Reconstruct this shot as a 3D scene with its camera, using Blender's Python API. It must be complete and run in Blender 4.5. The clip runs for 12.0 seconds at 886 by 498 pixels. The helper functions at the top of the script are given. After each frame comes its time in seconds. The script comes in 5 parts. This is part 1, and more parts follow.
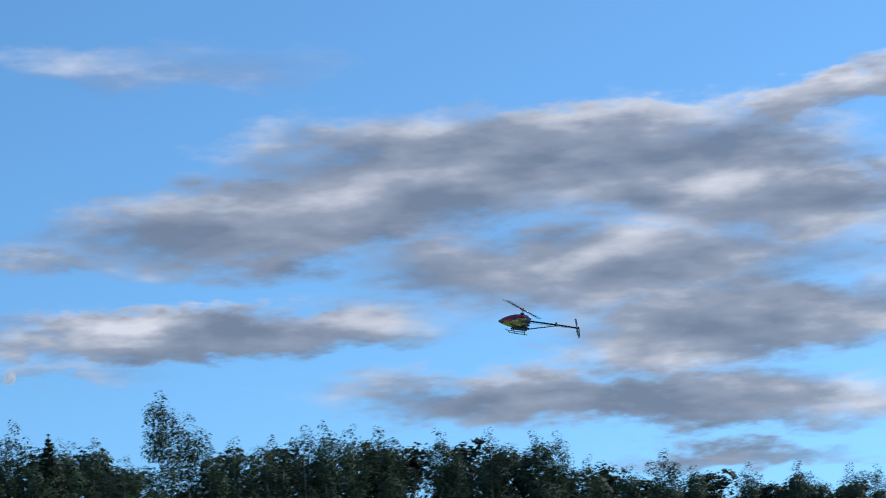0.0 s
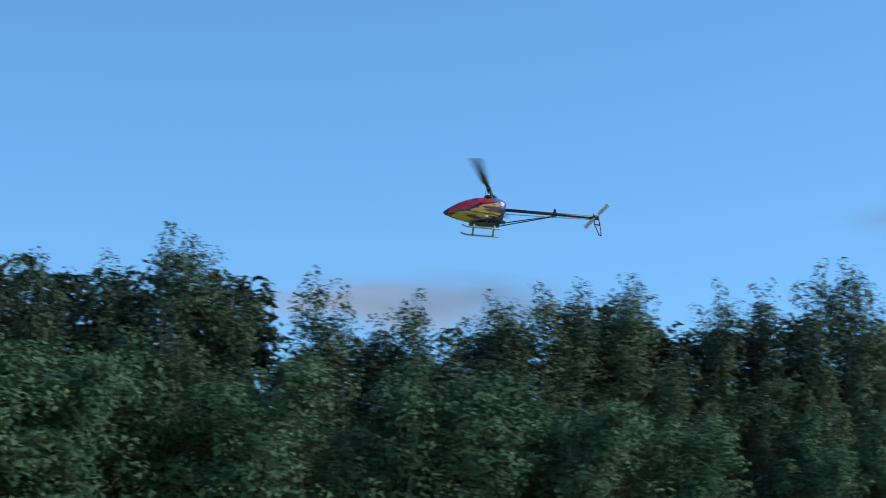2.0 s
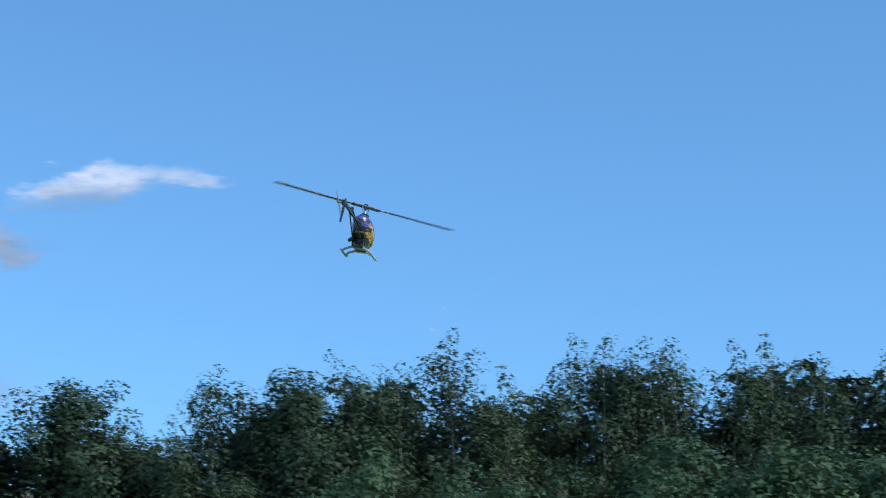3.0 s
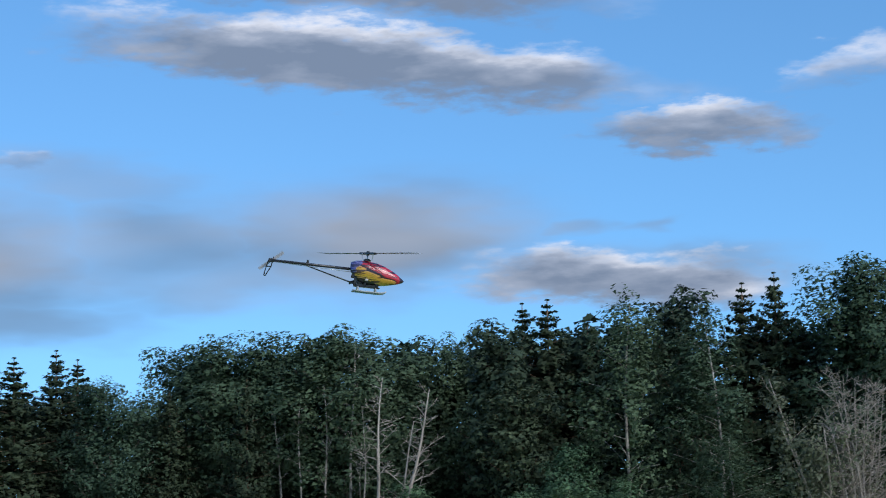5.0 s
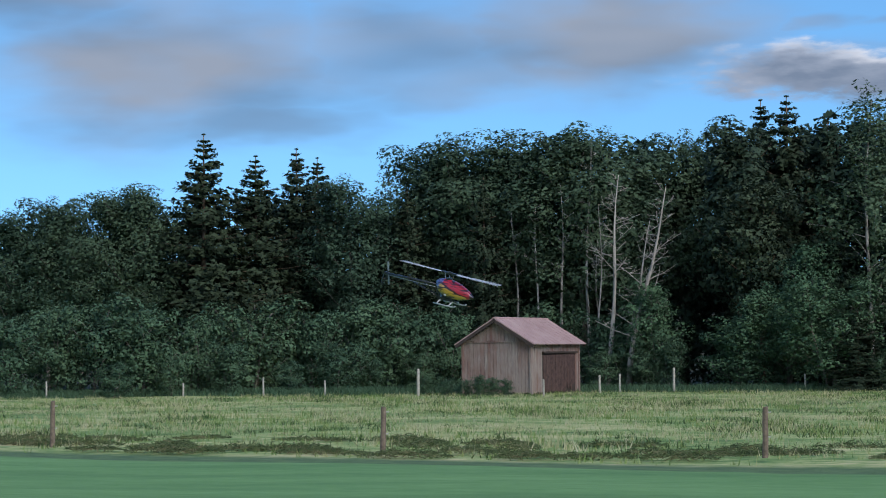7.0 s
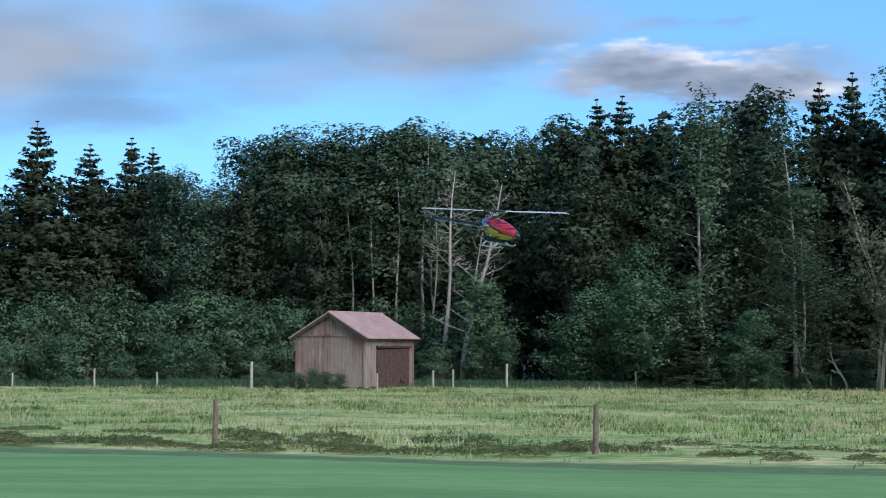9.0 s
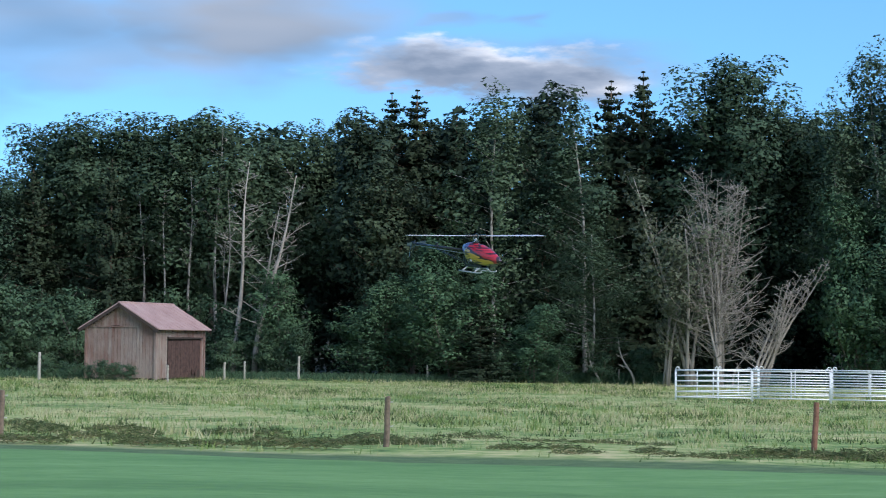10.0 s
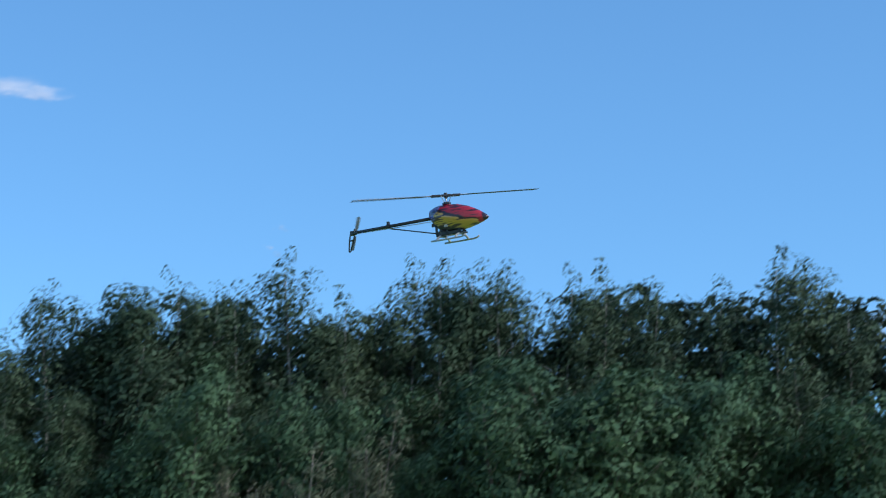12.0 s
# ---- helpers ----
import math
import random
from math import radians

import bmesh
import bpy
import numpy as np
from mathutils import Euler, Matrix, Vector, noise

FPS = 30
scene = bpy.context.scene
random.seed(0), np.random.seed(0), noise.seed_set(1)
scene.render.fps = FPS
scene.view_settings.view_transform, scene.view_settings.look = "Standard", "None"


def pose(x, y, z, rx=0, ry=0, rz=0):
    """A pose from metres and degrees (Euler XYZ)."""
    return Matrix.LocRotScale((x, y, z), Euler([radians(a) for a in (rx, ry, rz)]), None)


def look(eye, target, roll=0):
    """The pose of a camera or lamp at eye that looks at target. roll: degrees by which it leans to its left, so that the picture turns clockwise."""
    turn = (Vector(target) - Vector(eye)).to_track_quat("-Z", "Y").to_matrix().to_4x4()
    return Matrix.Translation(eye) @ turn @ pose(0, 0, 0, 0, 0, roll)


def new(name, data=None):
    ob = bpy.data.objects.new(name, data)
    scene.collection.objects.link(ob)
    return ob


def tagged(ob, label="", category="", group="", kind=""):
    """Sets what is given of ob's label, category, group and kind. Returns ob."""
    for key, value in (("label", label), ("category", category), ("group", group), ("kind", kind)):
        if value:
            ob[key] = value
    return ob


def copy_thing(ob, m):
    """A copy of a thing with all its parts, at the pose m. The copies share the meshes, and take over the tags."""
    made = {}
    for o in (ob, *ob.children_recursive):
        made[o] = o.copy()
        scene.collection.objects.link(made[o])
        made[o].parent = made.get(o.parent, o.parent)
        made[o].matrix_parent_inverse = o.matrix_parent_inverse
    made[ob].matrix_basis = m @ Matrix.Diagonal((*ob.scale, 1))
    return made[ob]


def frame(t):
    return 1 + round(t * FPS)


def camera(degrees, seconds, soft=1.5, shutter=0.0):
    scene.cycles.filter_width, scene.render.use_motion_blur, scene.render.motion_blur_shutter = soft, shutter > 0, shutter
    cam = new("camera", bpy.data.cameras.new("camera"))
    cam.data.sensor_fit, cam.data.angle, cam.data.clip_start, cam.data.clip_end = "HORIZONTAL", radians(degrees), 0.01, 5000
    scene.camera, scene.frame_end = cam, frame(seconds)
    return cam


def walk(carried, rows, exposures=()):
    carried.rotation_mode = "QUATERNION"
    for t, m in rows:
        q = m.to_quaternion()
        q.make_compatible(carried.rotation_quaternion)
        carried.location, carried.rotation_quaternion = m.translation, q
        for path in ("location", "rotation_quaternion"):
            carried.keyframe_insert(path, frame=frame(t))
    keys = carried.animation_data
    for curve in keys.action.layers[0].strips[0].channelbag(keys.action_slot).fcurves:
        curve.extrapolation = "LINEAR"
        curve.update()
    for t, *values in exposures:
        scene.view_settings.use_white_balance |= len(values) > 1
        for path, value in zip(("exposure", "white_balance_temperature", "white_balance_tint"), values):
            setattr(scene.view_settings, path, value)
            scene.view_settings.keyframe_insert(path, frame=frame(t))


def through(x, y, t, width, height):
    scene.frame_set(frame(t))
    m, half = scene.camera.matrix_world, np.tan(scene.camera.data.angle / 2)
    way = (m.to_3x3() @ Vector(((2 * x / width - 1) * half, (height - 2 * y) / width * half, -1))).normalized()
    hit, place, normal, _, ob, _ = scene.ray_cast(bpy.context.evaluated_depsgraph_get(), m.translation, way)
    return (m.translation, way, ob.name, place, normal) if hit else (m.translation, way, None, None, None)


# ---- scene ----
EYE = Vector((0, 0, 2.4))


def ray_to(azimuth, elevation):
    """A unit way; azimuth in degrees to the left of +y."""
    a, e = radians(azimuth), radians(elevation)
    return Vector((-math.sin(a) * math.cos(e), math.cos(a) * math.cos(e), math.sin(e)))


def aim(yaw, pitch, roll):
    return look(EYE, EYE + ray_to(yaw, pitch), roll)


# ---- camera: a standing viewer who pans with the helicopter ----
cam = camera(24.25, 12.0, soft=1.05, shutter=0.12)
walk(cam, [
    (0.0, aim(-75.47, 10.08, -2.63)),
    (0.5, aim(-68.53, 9.14, -2.19)),
    (0.7, aim(-65.33, 8.79, -1.91)),
    (1.0, aim(-60.03, 8.43, -1.31)),
    (1.2, aim(-55.97, 8.30, -0.98)),
    (1.5, aim(-49.35, 8.24, -0.51)),
    (1.7, aim(-44.57, 8.33, -0.06)),
    (2.0, aim(-36.82, 8.82, 0.26)),
    (2.2, aim(-31.61, 9.36, 0.31)),
    (2.5, aim(-24.50, 10.33, 0.41)),
    (2.7, aim(-20.56, 10.94, 0.40)),
    (3.5, aim(-7.40, 12.00, -0.30)),
    (4.3, aim(1.44, 10.47, -0.97)),
    (4.5, aim(3.13, 9.77, -1.05)),
    (5.0, aim(6.65, 8.32, -1.05)),
    (5.5, aim(9.85, 6.96, -1.10)),
    (6.0, aim(11.86, 5.55, -1.18)),
    (6.5, aim(12.91, 4.27, -0.87)),
    (6.7, aim(13.18, 3.64, -0.67)),
    (7.5, aim(12.95, 1.75, -0.20)),
    (8.3, aim(11.05, 1.15, 0.33)),
    (8.5, aim(10.51, 1.74, 0.25)),
    (9.0, aim(8.74, 2.62, 0.23)),
    (9.5, aim(5.97, 2.76, 0.51)),
    (10.0, aim(3.00, 2.46, 0.69)),
    (10.5, aim(0.02, 2.20, 0.80)),
    (11.0, aim(-5.43, 2.52, 1.17)),
    (11.5, aim(-12.28, 3.80, 1.11)),
    (11.7, aim(-14.95, 5.19, 0.97)),
    (11.8, aim(-16.41, 6.28, 0.71)),
    (12.0, aim(-19.73, 9.42, 0.50)),
], [(0, -0.12, 5900, 10), (1.0, 0.05, 5900, 10), (2.5, 0.25, 5900, 10), (4.5, 0.20, 5900, 10), (5.5, 0.02, 5900, 10), (6.5, 0.0, 5900, 10), (8.5, 0.30, 5900, 10), (10.5, 0.45, 5900, 10), (11.4, 0.52, 5900, 10), (12, 0.26, 5900, 10)])

# ---- world: evening sky with broken cloud ----
SUN_AZ, SUN_EL = -132.0, 36.0
world = bpy.data.worlds.new("sky")
scene.world = world
world.use_nodes = True
wt = world.node_tree
wt.nodes.clear()


def wnode(kind, **values):
    n = wt.nodes.new(kind)
    for key, value in values.items():
        n.inputs[key].default_value = value
    return n


def wmath(op, a, b=None, c=None):
    n = wt.nodes.new("ShaderNodeMath")
    n.operation = op
    for i, v in enumerate((a, b, c)):
        if v is None:
            continue
        if isinstance(v, (int, float)):
            n.inputs[i].default_value = v
        else:
            wt.links.new(v, n.inputs[i])
    return n.outputs[0]


def wvec(op, a, b):
    n = wt.nodes.new("ShaderNodeVectorMath")
    n.operation = op
    for i, v in enumerate((a, b)):
        if isinstance(v, tuple):
            n.inputs[i].default_value = v
        else:
            wt.links.new(v, n.inputs[i])
    return n.outputs["Value"] if op == "LENGTH" else n.outputs[0]


way = wt.nodes.new("ShaderNodeTexCoord").outputs["Generated"]
sep = wt.nodes.new("ShaderNodeSeparateXYZ")
wt.links.new(way, sep.inputs[0])
az_deg = wmath("MULTIPLY", wmath("ARCTAN2", sep.outputs[0], sep.outputs[1]), 57.2958)
el_deg = wmath("MULTIPLY", wmath("ARCSINE", sep.outputs[2]), 57.2958)
chart = wt.nodes.new("ShaderNodeCombineXYZ")
wt.links.new(az_deg, chart.inputs[0])
wt.links.new(el_deg, chart.inputs[1])
flat = wvec("MULTIPLY", way, (1.0, 1.0, 3.4))


def sky_noise(scale, detail, rough, shift=None):
    n = wnode("ShaderNodeTexNoise", Scale=scale, Detail=detail, Roughness=rough)
    wt.links.new(wvec("ADD", flat, shift) if shift else flat, n.inputs["Vector"])
    return n


warp_big = wvec("MULTIPLY", wvec("SUBTRACT", sky_noise(14, 3, 0.55).outputs["Color"], (0.5, 0.5, 0.5)), (5.0, 1.8, 0.0))
warp_fine = wvec("MULTIPLY", wvec("SUBTRACT", sky_noise(60, 4, 0.6).outputs["Color"], (0.5, 0.5, 0.5)), (2.2, 1.1, 0.0))
place = wvec("ADD", wvec("ADD", chart.outputs[0], warp_big), warp_fine)
cover = None
veil = None
weight = height_sum = 0.0


def cloud(az, el, half_w, half_h, tilt, density):
    """One cloud bank, by its middle and half sizes in degrees; azimuth to the right."""
    global cover, weight, height_sum
    m = wt.nodes.new("ShaderNodeMapping")
    m.vector_type = "TEXTURE"
    m.inputs["Location"].default_value = (az, el, 0)
    m.inputs["Rotation"].default_value = (0, 0, radians(tilt))
    m.inputs["Scale"].default_value = (half_w, half_h, 1)
    wt.links.new(place, m.inputs["Vector"])
    r = wt.nodes.new("ShaderNodeMapRange")
    r.interpolation_type = "SMOOTHSTEP"
    for key, value in (("From Min", 0.2), ("From Max", 1.45), ("To Min", density), ("To Max", 0.0)):
        r.inputs[key].default_value = value
    wt.links.new(wvec("LENGTH", m.outputs[0], (0, 0, 0)), r.inputs["Value"])
    cover = r.outputs[0] if cover is None else wmath("MAXIMUM", cover, r.outputs[0])
    over = wt.nodes.new("ShaderNodeSeparateXYZ")
    wt.links.new(m.outputs[0], over.inputs[0])
    weight = wmath("ADD", r.outputs[0], weight)
    height_sum = wmath("MULTIPLY_ADD", r.outputs[0], over.outputs[1], height_sum)


def soft_cloud(az, el, half_w, half_h, tilt, density):
    """A smooth veil of grey cloud with no billows."""
    global veil
    m = wt.nodes.new("ShaderNodeMapping")
    m.vector_type = "TEXTURE"
    m.inputs["Location"].default_value = (az, el, 0)
    m.inputs["Rotation"].default_value = (0, 0, radians(tilt))
    m.inputs["Scale"].default_value = (half_w, half_h, 1)
    wt.links.new(soft_place, m.inputs["Vector"])
    r = wt.nodes.new("ShaderNodeMapRange")
    r.interpolation_type = "SMOOTHERSTEP"
    for key, value in (("From Min", 0.1), ("From Max", 1.5), ("To Min", density), ("To Max", 0.0)):
        r.inputs[key].default_value = value
    wt.links.new(wvec("LENGTH", m.outputs[0], (0, 0, 0)), r.inputs["Value"])
    veil = r.outputs[0] if veil is None else wmath("MAXIMUM", veil, r.outputs[0])


soft_place = wvec("ADD", chart.outputs[0], warp_big)
cloud(71.3, 10.96, 8.44, 1.48, 4, 1.00)
cloud(75.8, 12.28, 6.83, 1.91, -2, 1.00)
cloud(79.1, 13.13, 6.03, 0.95, 4, 0.90)
cloud(83.0, 11.85, 6.63, 2.12, -8, 0.95)
cloud(86.4, 13.59, 4.02, 0.74, 8, 0.90)
cloud(86.5, 10.81, 3.62, 1.48, 0, 1.00)
cloud(80.1, 9.38, 8.64, 1.70, 0, 0.95)
cloud(69.0, 7.91, 7.43, 0.81, 0, 1.00)
cloud(83.9, 7.58, 6.63, 1.48, 0, 1.00)
cloud(80.5, 5.68, 8.84, 1.06, -3, 1.00)
cloud(84.0, 4.02, 3.62, 0.55, 0, 0.80)
cloud(67.9, 15.32, 6.63, 0.85, 0, 0.44)
cloud(64.5, 10.02, 3.42, 0.55, 0, 0.70)
cloud(64.9, 7.01, 3.42, 0.34, 0, 0.44)
cloud(71.8, 8.36, 4.02, 0.64, 0, 0.80)
cloud(-8.8, 15.88, 8.64, 1.23, -5, 1.00)
cloud(-8.7, 13.48, 9.64, 1.02, -6, 1.00)
cloud(1.1, 11.41, 3.82, 0.68, 0, 0.85)
cloud(5.9, 13.16, 3.01, 0.72, 15, 0.48)
cloud(-1.1, 7.27, 5.02, 0.89, -4, 1.00)
cloud(-18.5, 10.68, 1.00, 0.42, 0, 0.40)
cloud(8.0, 13.32, 1.71, 0.38, 5, 0.36)
cloud(15.1, 9.20, 0.44, 0.11, 0, 0.48)
cloud(15.5, 9.79, 0.18, 0.15, 0, 0.36)
soft_cloud(-21.0, 7.9, 5.6, 2.3, 4, 0.95)
soft_cloud(-24.6, 10.3, 3.6, 1.9, 0, 0.90)
soft_cloud(-18.6, 6.5, 4.0, 0.8, -2, 0.65)
soft_cloud(-14.6, 8.4, 4.6, 1.5, 6, 0.70)
soft_cloud(-9.2, 8.6, 5.2, 1.6, 4, 1.0)
soft_cloud(-13.0, 7.6, 4.4, 1.0, 8, 0.60)
soft_cloud(53.4, 9.2, 5.2, 0.62, -3, 0.8)
soft_cloud(54.6, 7.4, 4.4, 0.5, -2, 0.85)
soft_cloud(35.4, 7.3, 4.8, 0.75, 0, 0.85)
soft_cloud(38.5, 7.0, 2.8, 0.5, 0, 0.6)
soft_cloud(-3.1, 8.95, 1.2, 0.30, 0, 0.55)
soft_cloud(-1.2, 9.0, 0.9, 0.22, 0, 0.45)
soft_cloud(-1.0, 7.4, 4.8, 0.9, -3, 0.9)
soft_cloud(-16.4, 10.2, 4.0, 0.8, -8, 0.45)
# thin cloud over the part of the sky behind the viewer
back = wt.nodes.new("ShaderNodeMapRange")
for key, value in (("From Min", 0.15), ("From Max", -0.5), ("To Min", 0.0), ("To Max", 0.55)):
    back.inputs[key].default_value = value
wt.links.new(sep.outputs[1], back.inputs["Value"])
cover = wmath("MAXIMUM", cover, back.outputs[0])
billow = sky_noise(15, 5, 0.5).outputs["Fac"]
above = sky_noise(15, 5, 0.5, (0.0, 0.0, 0.05)).outputs["Fac"]
broad = sky_noise(9, 3, 0.5, (3.0, 1.0, 0.0)).outputs["Fac"]
edge = wt.nodes.new("ShaderNodeMapRange")
edge.interpolation_type = "SMOOTHSTEP"
for key, value in (("From Min", 0.18), ("From Max", 0.84), ("To Min", 0.0), ("To Max", 0.97)):
    edge.inputs[key].default_value = value
wt.links.new(wmath("ADD", cover, wmath("MULTIPLY", wmath("SUBTRACT", billow, 0.5), 0.75)), edge.inputs["Value"])
topness = wmath("DIVIDE", height_sum, wmath("ADD", weight, 0.02))
lit = wmath("ADD", wmath("MULTIPLY", wmath("SUBTRACT", billow, above), 1.7), wmath("MULTIPLY", wmath("SUBTRACT", broad, 0.26), 1.6))
lit = wmath("ADD", lit, wmath("MULTIPLY", topness, 0.44))
lit = wmath("ADD", lit, wmath("MULTIPLY", wmath("SUBTRACT", 0.75, cover), 0.30))
tone = wt.nodes.new("ShaderNodeValToRGB")
tone.color_ramp.elements[0].color, tone.color_ramp.elements[0].position = (0.235, 0.285, 0.375, 1), 0.0
tone.color_ramp.elements[1].color, tone.color_ramp.elements[1].position = (0.92, 0.90, 0.92, 1), 1.0
mid = tone.color_ramp.elements.new(0.45)
mid.color = (0.40, 0.44, 0.525, 1)
wt.links.new(lit, tone.inputs["Fac"])

sky = wt.nodes.new("ShaderNodeTexSky")
sky.sky_type = "NISHITA"
sky.sun_disc = False
sky.sun_elevation, sky.sun_rotation = radians(SUN_EL), radians(-SUN_AZ)
sky.air_density, sky.dust_density, sky.ozone_density = 1.0, 0.2, 2.0
sky_gain = 0.145
clear = wt.nodes.new("ShaderNodeBackground")
clear.inputs["Strength"].default_value = sky_gain
raised = wvec("NORMALIZE", wvec("ADD", way, (0.0, 0.0, 0.11)), (0, 0, 0))
wt.links.new(raised, sky.inputs["Vector"])
tint = wt.nodes.new("ShaderNodeMix")
tint.data_type, tint.blend_type = "RGBA", "MULTIPLY"
tint.inputs[0].default_value = 1.0
tint.inputs[7].default_value = (0.70, 0.99, 1.11, 1)
wt.links.new(sky.outputs[0], tint.inputs[6])
wt.links.new(tint.outputs[2], clear.inputs["Color"])
cloudy = wt.nodes.new("ShaderNodeBackground")
cloudy.inputs["Strength"].default_value = 0.86
wt.links.new(tone.outputs[0], cloudy.inputs["Color"])
mix = wt.nodes.new("ShaderNodeMixShader")
wt.links.new(edge.outputs[0], mix.inputs[0])
wt.links.new(cloudy.outputs[0], mix.inputs[2])
veil_tone = wt.nodes.new("ShaderNodeValToRGB")
veil_tone.color_ramp.elements[0].color, veil_tone.color_ramp.elements[0].position = (0.20, 0.285, 0.40, 1), 0.40
veil_tone.color_ramp.elements[1].color, veil_tone.color_ramp.elements[1].position = (0.365, 0.405, 0.48, 1), 0.66
wt.links.new(sky_noise(8, 2, 0.45, (0.4, 2.0, 0.0)).outputs["Fac"], veil_tone.inputs["Fac"])
misty = wt.nodes.new("ShaderNodeBackground")
misty.inputs["Strength"].default_value = 0.9
wt.links.new(veil_tone.outputs[0], misty.inputs["Color"])
veiled = wt.nodes.new("ShaderNodeMixShader")
wt.links.new(wmath("MULTIPLY", veil, wmath("MULTIPLY_ADD", sky_noise(12, 3, 0.5, (1.0, 0.0, 0.0)).outputs["Fac"], 0.7, 0.68)), veiled.inputs[0])
wt.links.new(clear.outputs[0], veiled.inputs[1])
wt.links.new(misty.outputs[0], veiled.inputs[2])
wt.links.new(veiled.outputs[0], mix.inputs[1])
wout = wt.nodes.new("ShaderNodeOutputWorld")
wt.links.new(mix.outputs[0], wout.inputs[0])

sun_data = bpy.data.lights.new("sun", "SUN")
sun_data.energy, sun_data.angle, sun_data.color = 2.75, radians(40), (1.0, 0.93, 0.84)
sun = new("sun", sun_data)
sun.matrix_world = look(ray_to(SUN_AZ, SUN_EL) * 300, (0, 0, 0))


# ---- materials ----
class Mat:
    """A node material with a few shortcuts."""

    def __init__(self, name, rough=0.8, metal=0.0):
        self.m = bpy.data.materials.new(name)
        self.m.use_nodes = True
        self.t = self.m.node_tree
        self.b = self.t.nodes["Principled BSDF"]
        self.b.inputs["Roughness"].default_value = rough
        self.b.inputs["Metallic"].default_value = metal
        self.out = self.t.nodes["Material Output"]

    def link(self, a, b):
        self.t.links.new(a, b)

    def coords(self, scale=(1, 1, 1), kind="Object"):
        c = self.t.nodes.new("ShaderNodeTexCoord")
        m = self.t.nodes.new("ShaderNodeMapping")
        m.inputs["Scale"].default_value = scale
        self.link(c.outputs[kind], m.inputs["Vector"])
        return m.outputs[0]

    def noise(self, scale, detail=4, rough=0.6, at=None):
        n = self.t.nodes.new("ShaderNodeTexNoise")
        n.inputs["Scale"].default_value, n.inputs["Detail"].default_value, n.inputs["Roughness"].default_value = scale, detail, rough
        self.link(at if at is not None else self.coords(), n.inputs["Vector"])
        return n.outputs["Fac"]

    def ramp(self, fac, *stops):
        r = self.t.nodes.new("ShaderNodeValToRGB")
        e = r.color_ramp.elements
        while len(e) < len(stops):
            e.new(0.5)
        for k, (p, c) in zip(e, stops):
            k.position, k.color = p, (*c, 1)
        self.link(fac, r.inputs["Fac"])
        return r.outputs["Color"]

    def math(self, op, a, b=0.0, c=0.0):
        n = self.t.nodes.new("ShaderNodeMath")
        n.operation = op
        for i, v in enumerate((a, b, c)):
            if isinstance(v, (int, float)):
                n.inputs[i].default_value = v
            else:
                self.link(v, n.inputs[i])
        return n.outputs[0]

    def mix(self, fac, a, b, how="MIX"):
        n = self.t.nodes.new("ShaderNodeMix")
        n.data_type, n.blend_type = "RGBA", how
        for i, v in ((0, fac), (6, a), (7, b)):
            if isinstance(v, (int, float)):
                n.inputs[i].default_value = v
            elif isinstance(v, tuple):
                n.inputs[i].default_value = (*v, 1)
            else:
                self.link(v, n.inputs[i])
        return n.outputs[2]

    def color(self, c):
        if isinstance(c, tuple):
            self.b.inputs["Base Color"].default_value = (*c, 1)
        else:
            self.link(c, self.b.inputs["Base Color"])
        return self

    def bump(self, height, strength=0.4, distance=0.02):
        n = self.t.nodes.new("ShaderNodeBump")
        n.inputs["Strength"].default_value, n.inputs["Distance"].default_value = strength, distance
        self.link(height, n.inputs["Height"])
        self.link(n.outputs[0], self.b.inputs["Normal"])
        return self

    def object_random(self):
        return self.t.nodes.new("ShaderNodeObjectInfo").outputs["Random"]

    def island_random(self):
        return self.t.nodes.new("ShaderNodeNewGeometry").outputs["Random Per Island"]


def leaf_material(name, dark, light, through=0.18, gloss=0.6):
    k = Mat(name, gloss)
    leaf = k.mix(k.math("MULTIPLY_ADD", k.island_random(), 0.16, 0.36), dark, light)
    # noise patches put clump-sized shade into the leaf colour
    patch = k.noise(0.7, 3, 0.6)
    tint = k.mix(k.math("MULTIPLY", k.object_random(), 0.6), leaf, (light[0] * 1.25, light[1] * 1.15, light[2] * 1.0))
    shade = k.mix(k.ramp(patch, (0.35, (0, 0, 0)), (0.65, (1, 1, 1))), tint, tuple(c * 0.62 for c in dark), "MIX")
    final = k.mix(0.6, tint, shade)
    k.color(final)
    k.b.inputs["Specular IOR Level"].default_value = 0.12
    tr = k.t.nodes.new("ShaderNodeBsdfTranslucent")
    k.link(final, tr.inputs["Color"])
    mx = k.t.nodes.new("ShaderNodeMixShader")
    mx.inputs[0].default_value = through
    k.link(k.b.outputs[0], mx.inputs[1])
    k.link(tr.outputs[0], mx.inputs[2])
    k.link(mx.outputs[0], k.out.inputs["Surface"])
    return k.m


def bark_material(name, pale, dark, scale, cut=(0.45, 0.62)):
    k = Mat(name, 0.9)
    mark = k.noise(scale, 5, 0.65, k.coords((1, 1, 0.35)))
    k.color(k.mix(k.math("MULTIPLY", k.object_random(), 0.4), k.ramp(mark, (cut[0], pale), (cut[1], dark)), dark))
    k.bump(mark, 0.5, 0.03)
    return k.m


